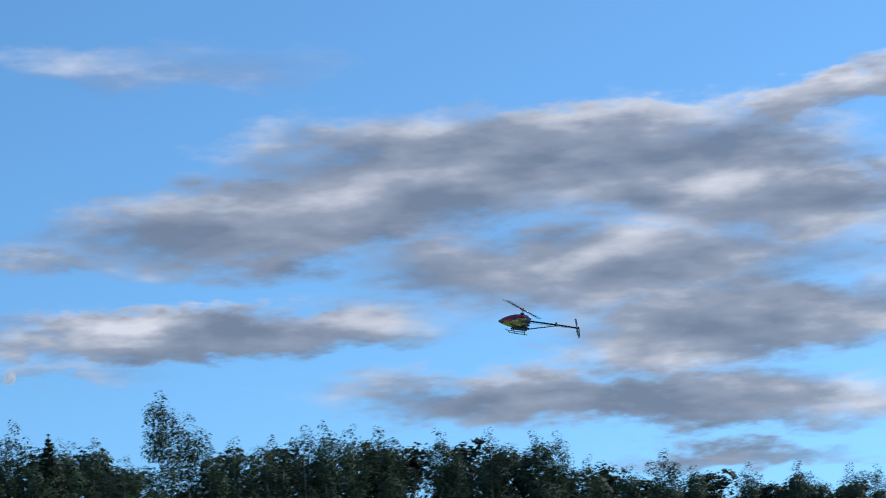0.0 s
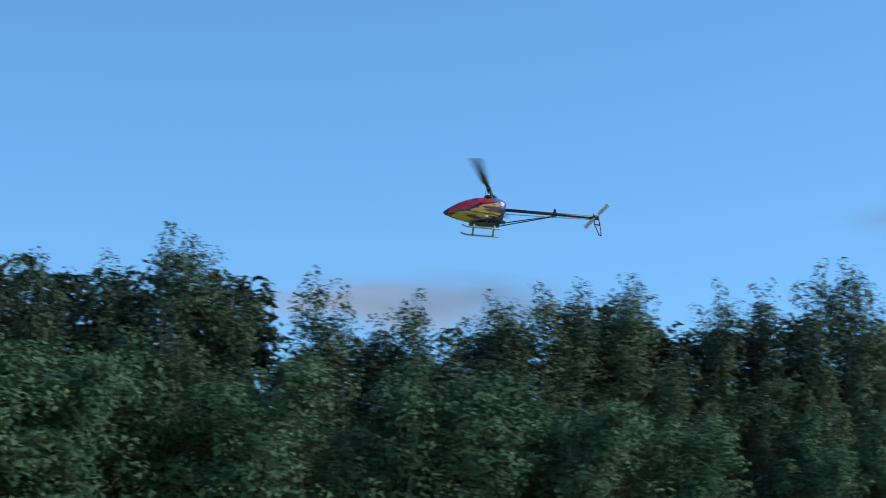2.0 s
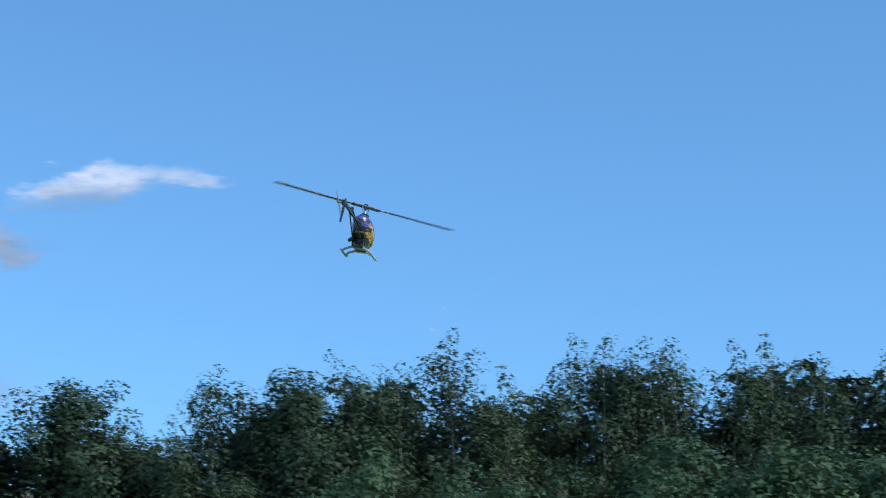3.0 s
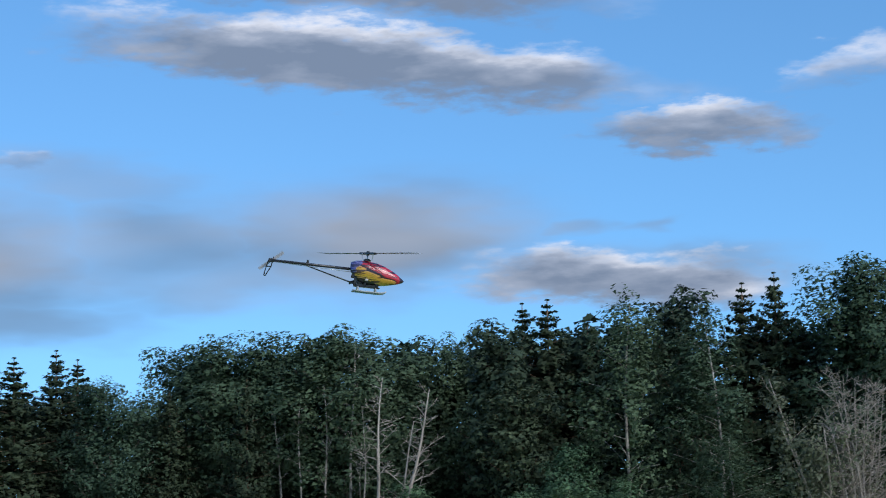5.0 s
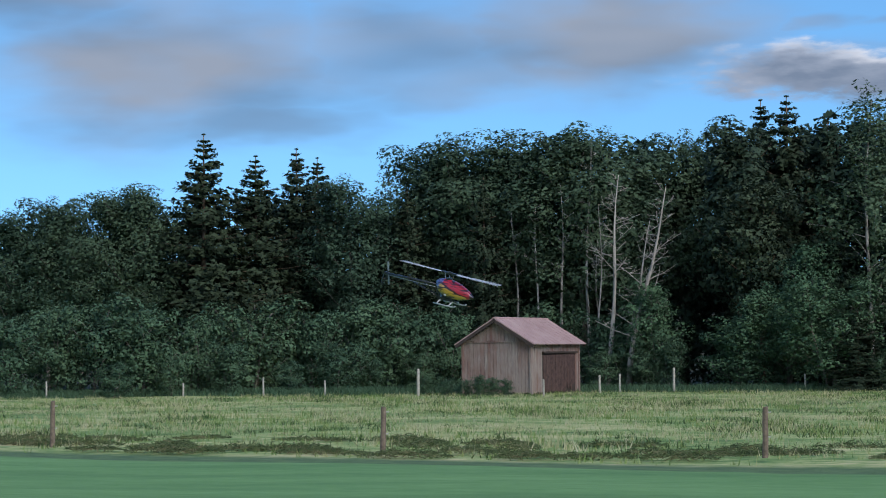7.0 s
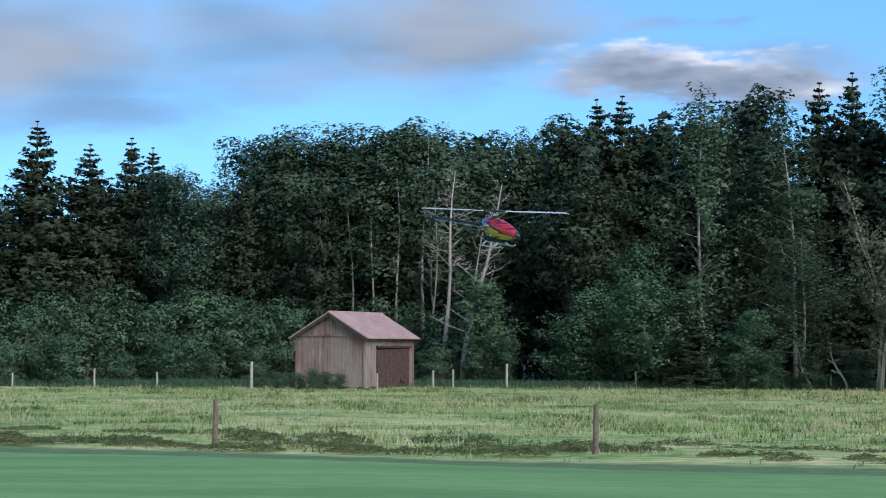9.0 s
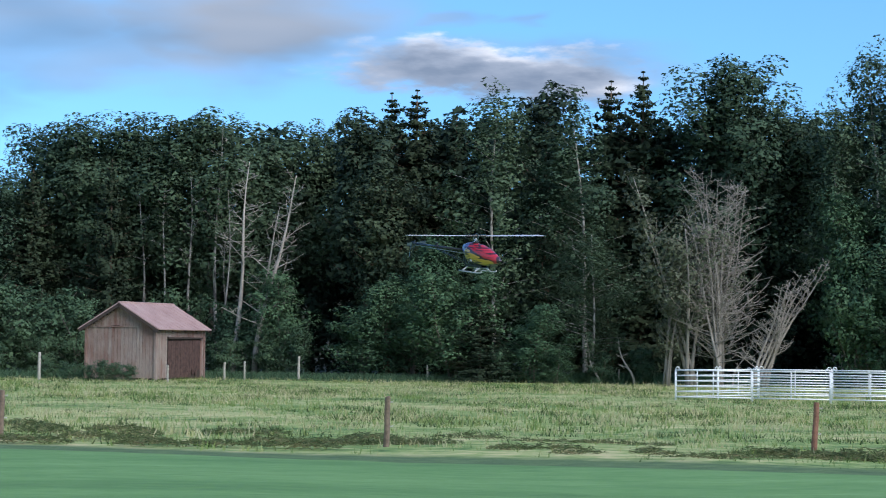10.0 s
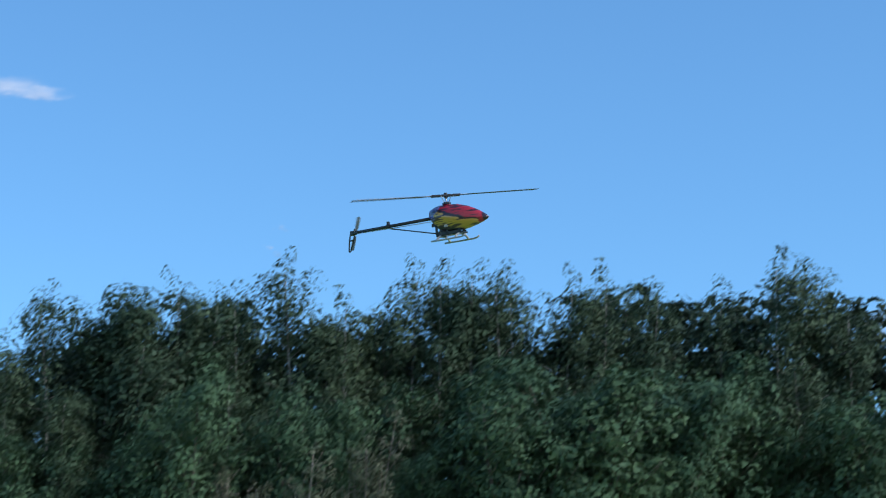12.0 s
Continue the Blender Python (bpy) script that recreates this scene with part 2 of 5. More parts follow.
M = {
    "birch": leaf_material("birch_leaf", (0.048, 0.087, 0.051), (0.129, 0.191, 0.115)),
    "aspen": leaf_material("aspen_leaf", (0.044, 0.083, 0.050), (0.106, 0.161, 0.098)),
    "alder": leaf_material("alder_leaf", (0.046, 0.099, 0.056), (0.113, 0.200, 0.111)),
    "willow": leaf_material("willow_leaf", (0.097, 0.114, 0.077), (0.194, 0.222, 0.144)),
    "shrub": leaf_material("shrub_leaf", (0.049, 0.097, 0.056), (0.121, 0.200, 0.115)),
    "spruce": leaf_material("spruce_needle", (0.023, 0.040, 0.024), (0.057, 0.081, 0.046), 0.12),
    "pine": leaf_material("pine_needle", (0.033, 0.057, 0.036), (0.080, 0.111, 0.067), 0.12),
    "birch_bark": bark_material("birch_bark", (0.52, 0.49, 0.44), (0.08, 0.07, 0.06), 3.0),
    "grey_bark": bark_material("grey_bark", (0.20, 0.18, 0.15), (0.07, 0.06, 0.05), 2.2),
    "brown_bark": bark_material("brown_bark", (0.20, 0.13, 0.085), (0.08, 0.055, 0.04), 2.2),
    "dead_wood": bark_material("dead_wood", (0.46, 0.42, 0.37), (0.24, 0.21, 0.18), 1.2, (0.4, 0.75)),
    "grey_twig": bark_material("grey_twig", (0.34, 0.31, 0.27), (0.18, 0.16, 0.14), 1.2, (0.4, 0.75)),
}


def ground_material():
    k = Mat("field_ground", 0.95)
    c = k.t.nodes.new("ShaderNodeTexCoord").outputs["Object"]
    s = k.t.nodes.new("ShaderNodeSeparateXYZ")
    k.link(c, s.inputs[0])
    # distance past the edge of the mown strip
    past = k.math("ADD", k.math("SUBTRACT", s.outputs[1], 39.3), k.math("MULTIPLY", s.outputs[0], 0.29))
    past = k.math("ADD", past, k.math("MULTIPLY", k.math("SUBTRACT", k.noise(0.5, 4, 0.6), 0.5), 0.7))
    streak = k.noise(0.6, 5, 0.6, k.coords((0.16, 1.0, 1.0)))
    fine = k.noise(5.0, 5, 0.75, k.coords((0.22, 1.0, 1.0)))
    lawn = k.ramp(k.math("MULTIPLY_ADD", fine, 0.5, k.math("MULTIPLY", streak, 0.5)),
                  (0.32, (0.080, 0.178, 0.050)), (0.5, (0.136, 0.272, 0.082)), (0.68, (0.215, 0.36, 0.130)))
    broad = k.noise(0.22, 5, 0.65, k.coords((0.5, 1.0, 1.0)))
    clump = k.noise(2.2, 5, 0.7, k.coords((0.6, 1.0, 1.0)))
    rough = k.ramp(k.math("MULTIPLY_ADD", clump, 0.55, k.math("MULTIPLY", broad, 0.45)),
                   (0.38, (0.045, 0.10, 0.024)), (0.44, (0.14, 0.24, 0.056)), (0.51, (0.31, 0.37, 0.12)), (0.59, (0.56, 0.49, 0.25)))
    # rough grass by the mown edge, the raised edge's shadow put into its colour
    verge = k.ramp(clump, (0.35, (0.060, 0.110, 0.040)), (0.62, (0.125, 0.190, 0.070)))
    # much darker ground under and beyond the wood
    forest_floor = k.ramp(clump, (0.35, (0.025, 0.028, 0.016)), (0.65, (0.06, 0.06, 0.035)))
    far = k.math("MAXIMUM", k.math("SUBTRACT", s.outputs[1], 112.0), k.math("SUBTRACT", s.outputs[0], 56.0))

    def step(v, a, b):
        r = k.t.nodes.new("ShaderNodeMapRange")
        r.inputs["From Min"].default_value, r.inputs["From Max"].default_value = a, b
        k.link(v, r.inputs["Value"])
        return r.outputs[0]
    out = k.mix(step(past, -0.15, 0.15), lawn, verge)
    out = k.mix(step(past, 1.4, 2.6), out, rough)
    out = k.mix(step(far, 0.0, 6.0), out, forest_floor)
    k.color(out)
    k.bump(k.math("ADD", clump, fine), 0.6, 0.10)
    return k.m


# leaf colour of the back trees, with the wood's inner shade put into it
M["thicket"] = leaf_material("shade_toned_leaf", (0.025, 0.045, 0.028), (0.056, 0.086, 0.054))
M["ground"] = ground_material()


def grass_material(name, a, b, c):
    k = Mat(name, 0.8)
    patch = k.noise(0.5, 4, 0.65, k.coords((0.5, 1.0, 1.0)))
    r = k.math("MULTIPLY_ADD", k.island_random(), 0.45, k.math("MULTIPLY_ADD", patch, 2.2, -0.85))
    col = k.ramp(r, (0.05, a), (0.5, b), (0.95, c))
    k.color(col)
    tr = k.t.nodes.new("ShaderNodeBsdfTranslucent")
    k.link(col, tr.inputs["Color"])
    mx = k.t.nodes.new("ShaderNodeMixShader")
    mx.inputs[0].default_value = 0.35
    k.link(k.b.outputs[0], mx.inputs[1])
    k.link(tr.outputs[0], mx.inputs[2])
    k.link(mx.outputs[0], k.out.inputs["Surface"])
    return k.m


M["grass"] = grass_material("pasture_blades", (0.080, 0.165, 0.036), (0.225, 0.315, 0.085), (0.50, 0.45, 0.20))
M["straw"] = grass_material("straw_blades", (0.38, 0.38, 0.18), (0.54, 0.50, 0.27), (0.62, 0.56, 0.36))
M["hay"] = grass_material("cut_grass", (0.055, 0.085, 0.030), (0.12, 0.15, 0.055), (0.22, 0.19, 0.09))


def board_material():
    k = Mat("weathered_red_board", 0.9)
    grain = k.noise(6.0, 6, 0.7, k.coords((3.0, 3.0, 0.25)))
    wear = k.noise(0.8, 4, 0.65, k.coords((1, 1, 0.5)))
    red = k.ramp(grain, (0.3, (0.13, 0.066, 0.052)), (0.7, (0.24, 0.135, 0.108)))
    grey = k.ramp(grain, (0.3, (0.20, 0.155, 0.135)), (0.7, (0.35, 0.285, 0.25)))
    worn = k.ramp(k.math("MULTIPLY_ADD", k.object_random(), 0.18, wear), (0.42, (0, 0, 0)), (0.72, (1, 1, 1)))
    k.color(k.mix(worn, red, grey))
    k.bump(grain, 0.4, 0.01)
    return k.m


M["board"] = board_material()


def plain(name, c, rough=0.6, metal=0.0, spread=0.25, scale=6.0):
    k = Mat(name, rough, metal)
    n = k.noise(scale, 5, 0.65)
    k.color(k.ramp(n, (0.3, tuple(v * (1 - spread) for v in c)), (0.7, tuple(min(1, v * (1 + spread)) for v in c))))
    k.bump(n, 0.15, 0.01)
    return k.m


def roof_material():
    k = Mat("faded_red_sheet_roof", 0.55)
    n = k.noise(0.9, 5, 0.7, k.coords((1, 1, 2)))
    k.color(k.ramp(n, (0.3, (0.34, 0.215, 0.20)), (0.55, (0.43, 0.29, 0.27)), (0.75, (0.50, 0.37, 0.345))))
    k.bump(n, 0.2, 0.02)
    return k.m


M["roof"] = roof_material()
M["dark_wood"] = plain("dark_old_wood", (0.05, 0.035, 0.03), 0.9)
M["post"] = plain("grey_weathered_post", (0.17, 0.125, 0.09), 0.95, 0, 0.45, 9)
M["rust_post"] = plain("reddish_brown_post", (0.22, 0.11, 0.07), 0.95, 0, 0.4, 9)
M["pale_post"] = plain("pale_weathered_post", (0.38, 0.35, 0.30), 0.9, 0, 0.35, 9)
M["zinc"] = plain("galvanised_tube", (0.78, 0.79, 0.81), 0.5, 0.15, 0.12, 14)
M["insulator"] = plain("pale_insulator", (0.55, 0.50, 0.45), 0.5)


# ---- mesh helpers ----
def part(name, bm, material, parent=None, label="", smooth=False):
    me = bpy.data.meshes.new(name)
    bm.to_mesh(me)
    bm.free()
    return link_part(name, me, material, parent, label, smooth)


def link_part(name, me, material, parent=None, label="", smooth=False):
    if material is not None and not me.materials:
        me.materials.append(material)
    if smooth:
        me.polygons.foreach_set("use_smooth", [True] * len(me.polygons))
    ob = new(name, me)
    ob.parent = parent
    if label:
        tagged(ob, label)
    return ob


def base(name, m, label, category, group="", kind=""):
    ob = new(name)
    ob.matrix_basis = m
    ob.empty_display_size = 0.2
    return tagged(ob, label, category, group, kind)


def box(bm, size, at, turn=None, bevel=0.0):
    m = Matrix.Translation(at) @ (turn.to_4x4() if turn else Matrix.Identity(4)) @ Matrix.Diagonal((*size, 1))
    made = bmesh.ops.create_cube(bm, size=1.0, matrix=m)
    if bevel:
        edges = list({e for v in made["verts"] for e in v.link_edges})
        bmesh.ops.bevel(bm, geom=edges, offset=bevel, segments=2, affect="EDGES", profile=0.5)


def tube(bm, points, radii, sides=8, closed=True):
    """A tapered tube along points."""
    rings, up = [], Vector((0.3, 0.2, 1)).normalized()
    points = [Vector(p) for p in points]
    for i, p in enumerate(points):
        d = (points[min(i + 1, len(points) - 1)] - points[max(i - 1, 0)]).normalized()
        ref = up if abs(d.dot(up)) < 0.95 else Vector((1, 0, 0))
        u = d.cross(ref).normalized()
        v = d.cross(u)
        r = radii[i] if isinstance(radii, (list, tuple)) else radii
        rings.append([bm.verts.new(p + (u * math.cos(a) + v * math.sin(a)) * r) for a in (2 * math.pi * k / sides for k in range(sides))])
    for a, b in zip(rings, rings[1:]):
        for k in range(sides):
            bm.faces.new((a[k], a[(k + 1) % sides], b[(k + 1) % sides], b[k]))
    if closed:
        bm.faces.new(rings[0][::-1])
        bm.faces.new(rings[-1])


# ---- ground ----
def make_ground():
    n = 240
    u = np.linspace(-1, 1, n)
    xs = np.sinh(u * 5.2) / math.sinh(5.2) * 4000
    ys = xs + 60
    gx, gy = np.meshgrid(xs, ys, indexing="ij")
    near = np.exp(-((gx / 260) ** 2 + ((gy - 60) / 220) ** 2))
    gz = near * (0.05 * np.sin(gx * 0.21 + 1.3) * np.sin(gy * 0.17) + 0.04 * np.sin(gx * 0.47 + gy * 0.31))
    # low rise added behind the wood to shut out sky between the trunks
    away, side = np.hypot(gx, gy), np.degrees(np.arctan2(-gx, gy))
    edge_at = np.interp(side, [-100, -90, -75, -60, -45, -23, 0, 12, 34, 60], [250, 232, 200, 160, 134, 119, 121, 134, 138, 170])
    up = np.clip((away - edge_at - 20) / 30, 0, 1)
    gz = gz + 7.5 * up * up * (3 - 2 * up) * ((side > -110) & (side < 70))
    verts = np.stack([gx, gy, gz - 0.02], -1).reshape(-1, 3)
    i = np.arange(n * n).reshape(n, n)
    faces = np.stack([i[:-1, :-1], i[1:, :-1], i[1:, 1:], i[:-1, 1:]], -1).reshape(-1, 4)
    me = bpy.data.meshes.new("ground")
    me.from_pydata(verts.tolist(), [], faces.tolist())
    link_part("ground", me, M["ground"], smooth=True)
    tagged(bpy.data.objects["ground"], "mown green strip and rough yellowish pasture before a wood", "ground", kind="structure")


make_ground()
rng = np.random.default_rng(7)


def blades(name, spots, per, height, width, material, label, category, lean=0.35, spread=0.12):
    """Thin upright blades round many spots, as one sheet of growth."""
    n = len(spots) * per
    at = np.repeat(spots, per, axis=0) + np.c_[rng.normal(0, spread, (n, 2)), np.zeros(n)]
    h = rng.uniform(height[0], height[1], n)
    w = rng.uniform(width[0], width[1], n)
    ang = rng.uniform(0, math.pi, n)
    side = np.c_[np.cos(ang), np.sin(ang), np.zeros(n)] * w[:, None] / 2
    tip = at + np.c_[rng.normal(0, lean, (n, 2)) * h[:, None], h]
    low = at - [0, 0, 0.06]
    verts = np.stack([low - side, low + side, tip], 1).reshape(-1, 3)
    me = bpy.data.meshes.new(name)
    me.from_pydata(verts.tolist(), [], np.arange(3 * n).reshape(-1, 3).tolist())
    ob = link_part(name, me, material)
    return tagged(ob, label, category, kind="stuff")


def field_spots(n, low, high, clump=0.0):
    """Spots on the pasture: low and high are metres past the mown edge."""
    az = rng.uniform(-34, 33, n)
    y = rng.uniform(0, 1, n) ** 0.7 * (high - low) + low
    x = np.tan(-np.radians(az)) * (42 + y)
    s = np.c_[x, 39.3 - 0.29 * x + y, np.zeros(n)]
    s = s[s[:, 1] < 113]
    if clump:
        keep = np.array([noise.noise((a * clump * 0.5, b * clump, 4.2)) for a, b, _ in s]) > 0.02
        s = s[keep]
    return s


blades("pasture_grass", field_spots(20000, 1.6, 76), 5, (0.04, 0.17), (0.02, 0.05), M["grass"], "rough uneven green pasture grass in tufts", "grass")
blades("dry_grass", field_spots(15000, 3.5, 76, 0.5), 8, (0.05, 0.24), (0.018, 0.05), M["straw"], "pale dry grass tufts standing in the pasture", "grass", 0.55, 0.16)

M["tussock"] = grass_material("tussock_grass", (0.030, 0.060, 0.016), (0.060, 0.105, 0.028), (0.13, 0.15, 0.05))
blades("grass_tussocks", field_spots(1300, 2.0, 70), 30, (0.06, 0.18), (0.02, 0.05), M["tussock"], "dark green tussocks scattered over the pasture", "grass", 0.9, 0.30)

# ---- trees ----
def bough(p, d, length, r, bend, rnd, steps=4):
    """Points and radii of a limb that bends up (bend > 0) or droops."""
    pts, rad, p, d = [p.copy()], [r], p.copy(), d.copy()
    for i in range(steps):
        d = (d + Vector((rnd.uniform(-0.16, 0.16), rnd.uniform(-0.16, 0.16), bend + rnd.uniform(-0.08, 0.08)))).normalized()
        p = p + d * length / steps
        pts.append(p.copy())
        rad.append(r * (1 - 0.85 * (i + 1) / steps))
    return pts, rad


def leaf_mesh(name, spots, outward, size, gen, up=0.55, loose=0.55, hang=0.0):
    """Many small bent leaf sprays at the given spots; they face outward from their clump and up."""
    n = len(spots)
    face = outward + [0, 0, up] + gen.normal(0, loose, (n, 3))
    face /= np.linalg.norm(face, axis=1, keepdims=True)
    a = gen.normal(0, 1, (n, 3)) + np.array([0, 0, -2.2]) * hang
    a -= (a * face).sum(1, keepdims=True) * face
    a /= np.linalg.norm(a, axis=1, keepdims=True)
    b = np.cross(face, a)
    s = gen.uniform(0.55, 1.35, (n, 1)) * np.reshape(size, (-1, 1))
    v = np.stack([spots - a * s * 0.65 + b * s * 0.62, spots - a * s * 0.6 - b * s * 0.66 + face * s * 0.15, spots + a * s * 0.85], 1).reshape(-1, 3)
    me = bpy.data.meshes.new(name)
    me.from_pydata(v.tolist(), [], np.arange(3 * n).reshape(-1, 3).tolist())
    # sprays of one clump share its soft roundness
    soft = outward + [0, 0, up * 0.6] + gen.normal(0, 0.16, (n, 3))
    soft /= np.linalg.norm(soft, axis=1, keepdims=True)
    me.polygons.foreach_set("use_smooth", [True] * n)
    me.normals_split_custom_set(np.repeat(soft, 3, axis=0).tolist())
    return me


def clump_spots(gen, centres, radii, count, squash=0.7):
    """Spots near the skins of clumps, and the ways outward there."""
    share = radii ** 2 * (0.55 + centres[:, 2] / centres[:, 2].max())
    share /= share.sum()
    pick = gen.choice(len(centres), count, p=share)
    d = gen.normal(0, 1, (count, 3))
    d[:, 2] += 0.25
    d /= np.linalg.norm(d, axis=1, keepdims=True)
    r = radii[pick][:, None] * gen.uniform(0.2, 1.06, (count, 1)) ** 0.28
    return centres[pick] + d * r * [1, 1, squash], d


HEIGHT = {"thicket": 18, "birch": 20, "aspen": 19, "alder": 10, "willow": 12, "shrub": 4.2, "spruce": 20, "pine": 19}
LABEL = {
    "thicket": ("dense leafy tree deep in a wood, coloured dark as if shaded", "tree"),
    "birch": ("tall green birch with drooping leafy twigs in a wood", "tree"),
    "aspen": ("rounded dark green leafy tree in a dense wood", "tree"),
    "alder": ("broad bushy green tree at the edge of a wood", "tree"),
    "willow": ("thin grey-green half-bare willow with many pale stems", "tree"),
    "shrub": ("low rounded green shrub along the field's edge", "bush"),
    "spruce": ("dark pointed spruce with drooping layered branches", "tree"),
    "pine": ("dark pine with tufted crown and bare lower trunk", "tree"),
}
NAME = {"thicket": "wood_tree", "birch": "birch_tree", "aspen": "aspen_tree", "alder": "alder_tree", "willow": "willow_tree", "shrub": "shrub", "spruce": "spruce_tree", "pine": "pine_tree"}


def broadleaf(kind, seed, height, crown_low, crown_r, leaves, limbs, bark, trunk_r, size, stems=1, hang=0.0, point=0.55, taper=0.2):
    rnd, gen = random.Random(seed), np.random.default_rng(seed)
    tree = base(NAME[kind], Matrix.Translation((0, -400 - seed, -200)), *LABEL[kind])
    bm = bmesh.new()
    centres, radii = [], []
    for s in range(stems):
        lean = Vector((rnd.uniform(-0.05, 0.05), rnd.uniform(-0.05, 0.05), 1)) if stems == 1 else Vector((rnd.uniform(-0.28, 0.28), rnd.uniform(-0.28, 0.28), 1))
        root = Vector((rnd.uniform(-0.3, 0.3), rnd.uniform(-0.3, 0.3), 0)) * (stems > 1)
        top = height * (0.93 if s == 0 else rnd.uniform(0.6, 0.9))
        pts = [root + lean * z * top + Vector((math.sin(z * 5 + seed) * 0.25, math.cos(z * 4 + seed) * 0.25, 0)) * z for z in np.linspace(0, 1, 9)]
        tube(bm, [pts[0] - Vector((0, 0, 0.3))] + pts[1:], [trunk_r * (1.25 if i == 0 else 1) * (1 - 0.92 * i / 8) + 0.015 for i in range(9)], 7)
        for i in range(limbs // stems):
            f = crown_low + (0.95 - crown_low) * (i + rnd.random()) / (limbs // stems)
            p = root + lean * f * top + Vector((math.sin(f * 5 + seed) * 0.25, math.cos(f * 4 + seed) * 0.25, 0)) * f
            g = (f - crown_low) / (1 - crown_low)
            reach = crown_r * (0.42 + 0.58 * math.sin(math.pi * min(1, (g * 0.78 + 0.16)) ** point)) * rnd.uniform(0.65, 1.05) * (1 - taper * g)
            a = rnd.uniform(0, 2 * math.pi)
            rise = rnd.uniform(0.35, 0.9)
            d = Vector((math.cos(a), math.sin(a), rise)).normalized()
            lp, lr = bough(p, d, reach * 1.12, trunk_r * 0.42 * (1 - 0.7 * f), 0.10 if not hang else -0.06, rnd)
            tube(bm, lp, [max(r, 0.012) for r in lr], 3)
            for q in lp[2 if hang else 1:]:
                centres.append([*(q + Vector((rnd.gauss(0, 0.25), rnd.gauss(0, 0.25), rnd.gauss(0, 0.25))))])
                radii.append(rnd.uniform(0.40, 0.95) * crown_r * 0.29)
                if hang:
                    for drop in (1.2,):
                        centres.append([q.x + rnd.gauss(0, 0.3), q.y + rnd.gauss(0, 0.3), q.z - drop * rnd.uniform(0.5, 1.2)])
                        radii.append(rnd.uniform(0.35, 0.75) * crown_r * 0.24)
        for g in np.linspace(0.1, 1.0, 9):
            f = crown_low + (1 - crown_low) * g
            env = crown_r * (0.42 + 0.58 * math.sin(math.pi * min(1, g * 0.78 + 0.16) ** point)) * (1 - taper * g)
            p = root + lean * f * top * 0.985 + Vector((math.sin(f * 5 + seed) * 0.25, math.cos(f * 4 + seed) * 0.25, 0)) * f
            for j in range(3 if stems == 1 else 1):
                a = rnd.uniform(0, 2 * math.pi)
                centres.append([p.x + math.cos(a) * env * 0.35, p.y + math.sin(a) * env * 0.35, p.z - rnd.uniform(0, 0.8)])
                radii.append(env * rnd.uniform(0.34, 0.5) * (0.55 if kind == "willow" else 1))
        for k in range(3):
            centres.append([*(root + lean * top * (1 + 0.028 * k) + Vector((rnd.gauss(0, 0.3), rnd.gauss(0, 0.3), 0)))])
            radii.append(crown_r * (0.17 - 0.03 * k))
    part("trunk", bm, bark, tree, smooth=True)
    centres, radii = np.array(centres), np.array(radii)
    middle = np.array([0, 0, height * (0.5 + crown_low / 2)])
    spots, out = clump_spots(gen, centres, radii, leaves, 1.0 if hang else 0.72)
    swell = spots - middle
    swell /= np.linalg.norm(swell, axis=1, keepdims=True) + 1e-6
    keep = spots[:, 2] > 0.15
    if kind == "birch":
        # gaps in the crown's skirt, where the pale trunk shows
        turn = np.arctan2(spots[:, 1], spots[:, 0])
        gap = np.array([noise.noise((math.cos(a) * 1.3, math.sin(a) * 1.3, z * 0.22 + seed)) for a, z in zip(turn, spots[:, 2])])
        keep &= (gap > -0.20) | (spots[:, 2] > 0.72 * height)
    sizes = size * gen.choice((0.82, 1.3), keep.sum(), p=(0.7, 0.3))
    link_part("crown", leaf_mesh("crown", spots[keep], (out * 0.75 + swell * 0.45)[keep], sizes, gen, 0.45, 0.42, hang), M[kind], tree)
    return tree


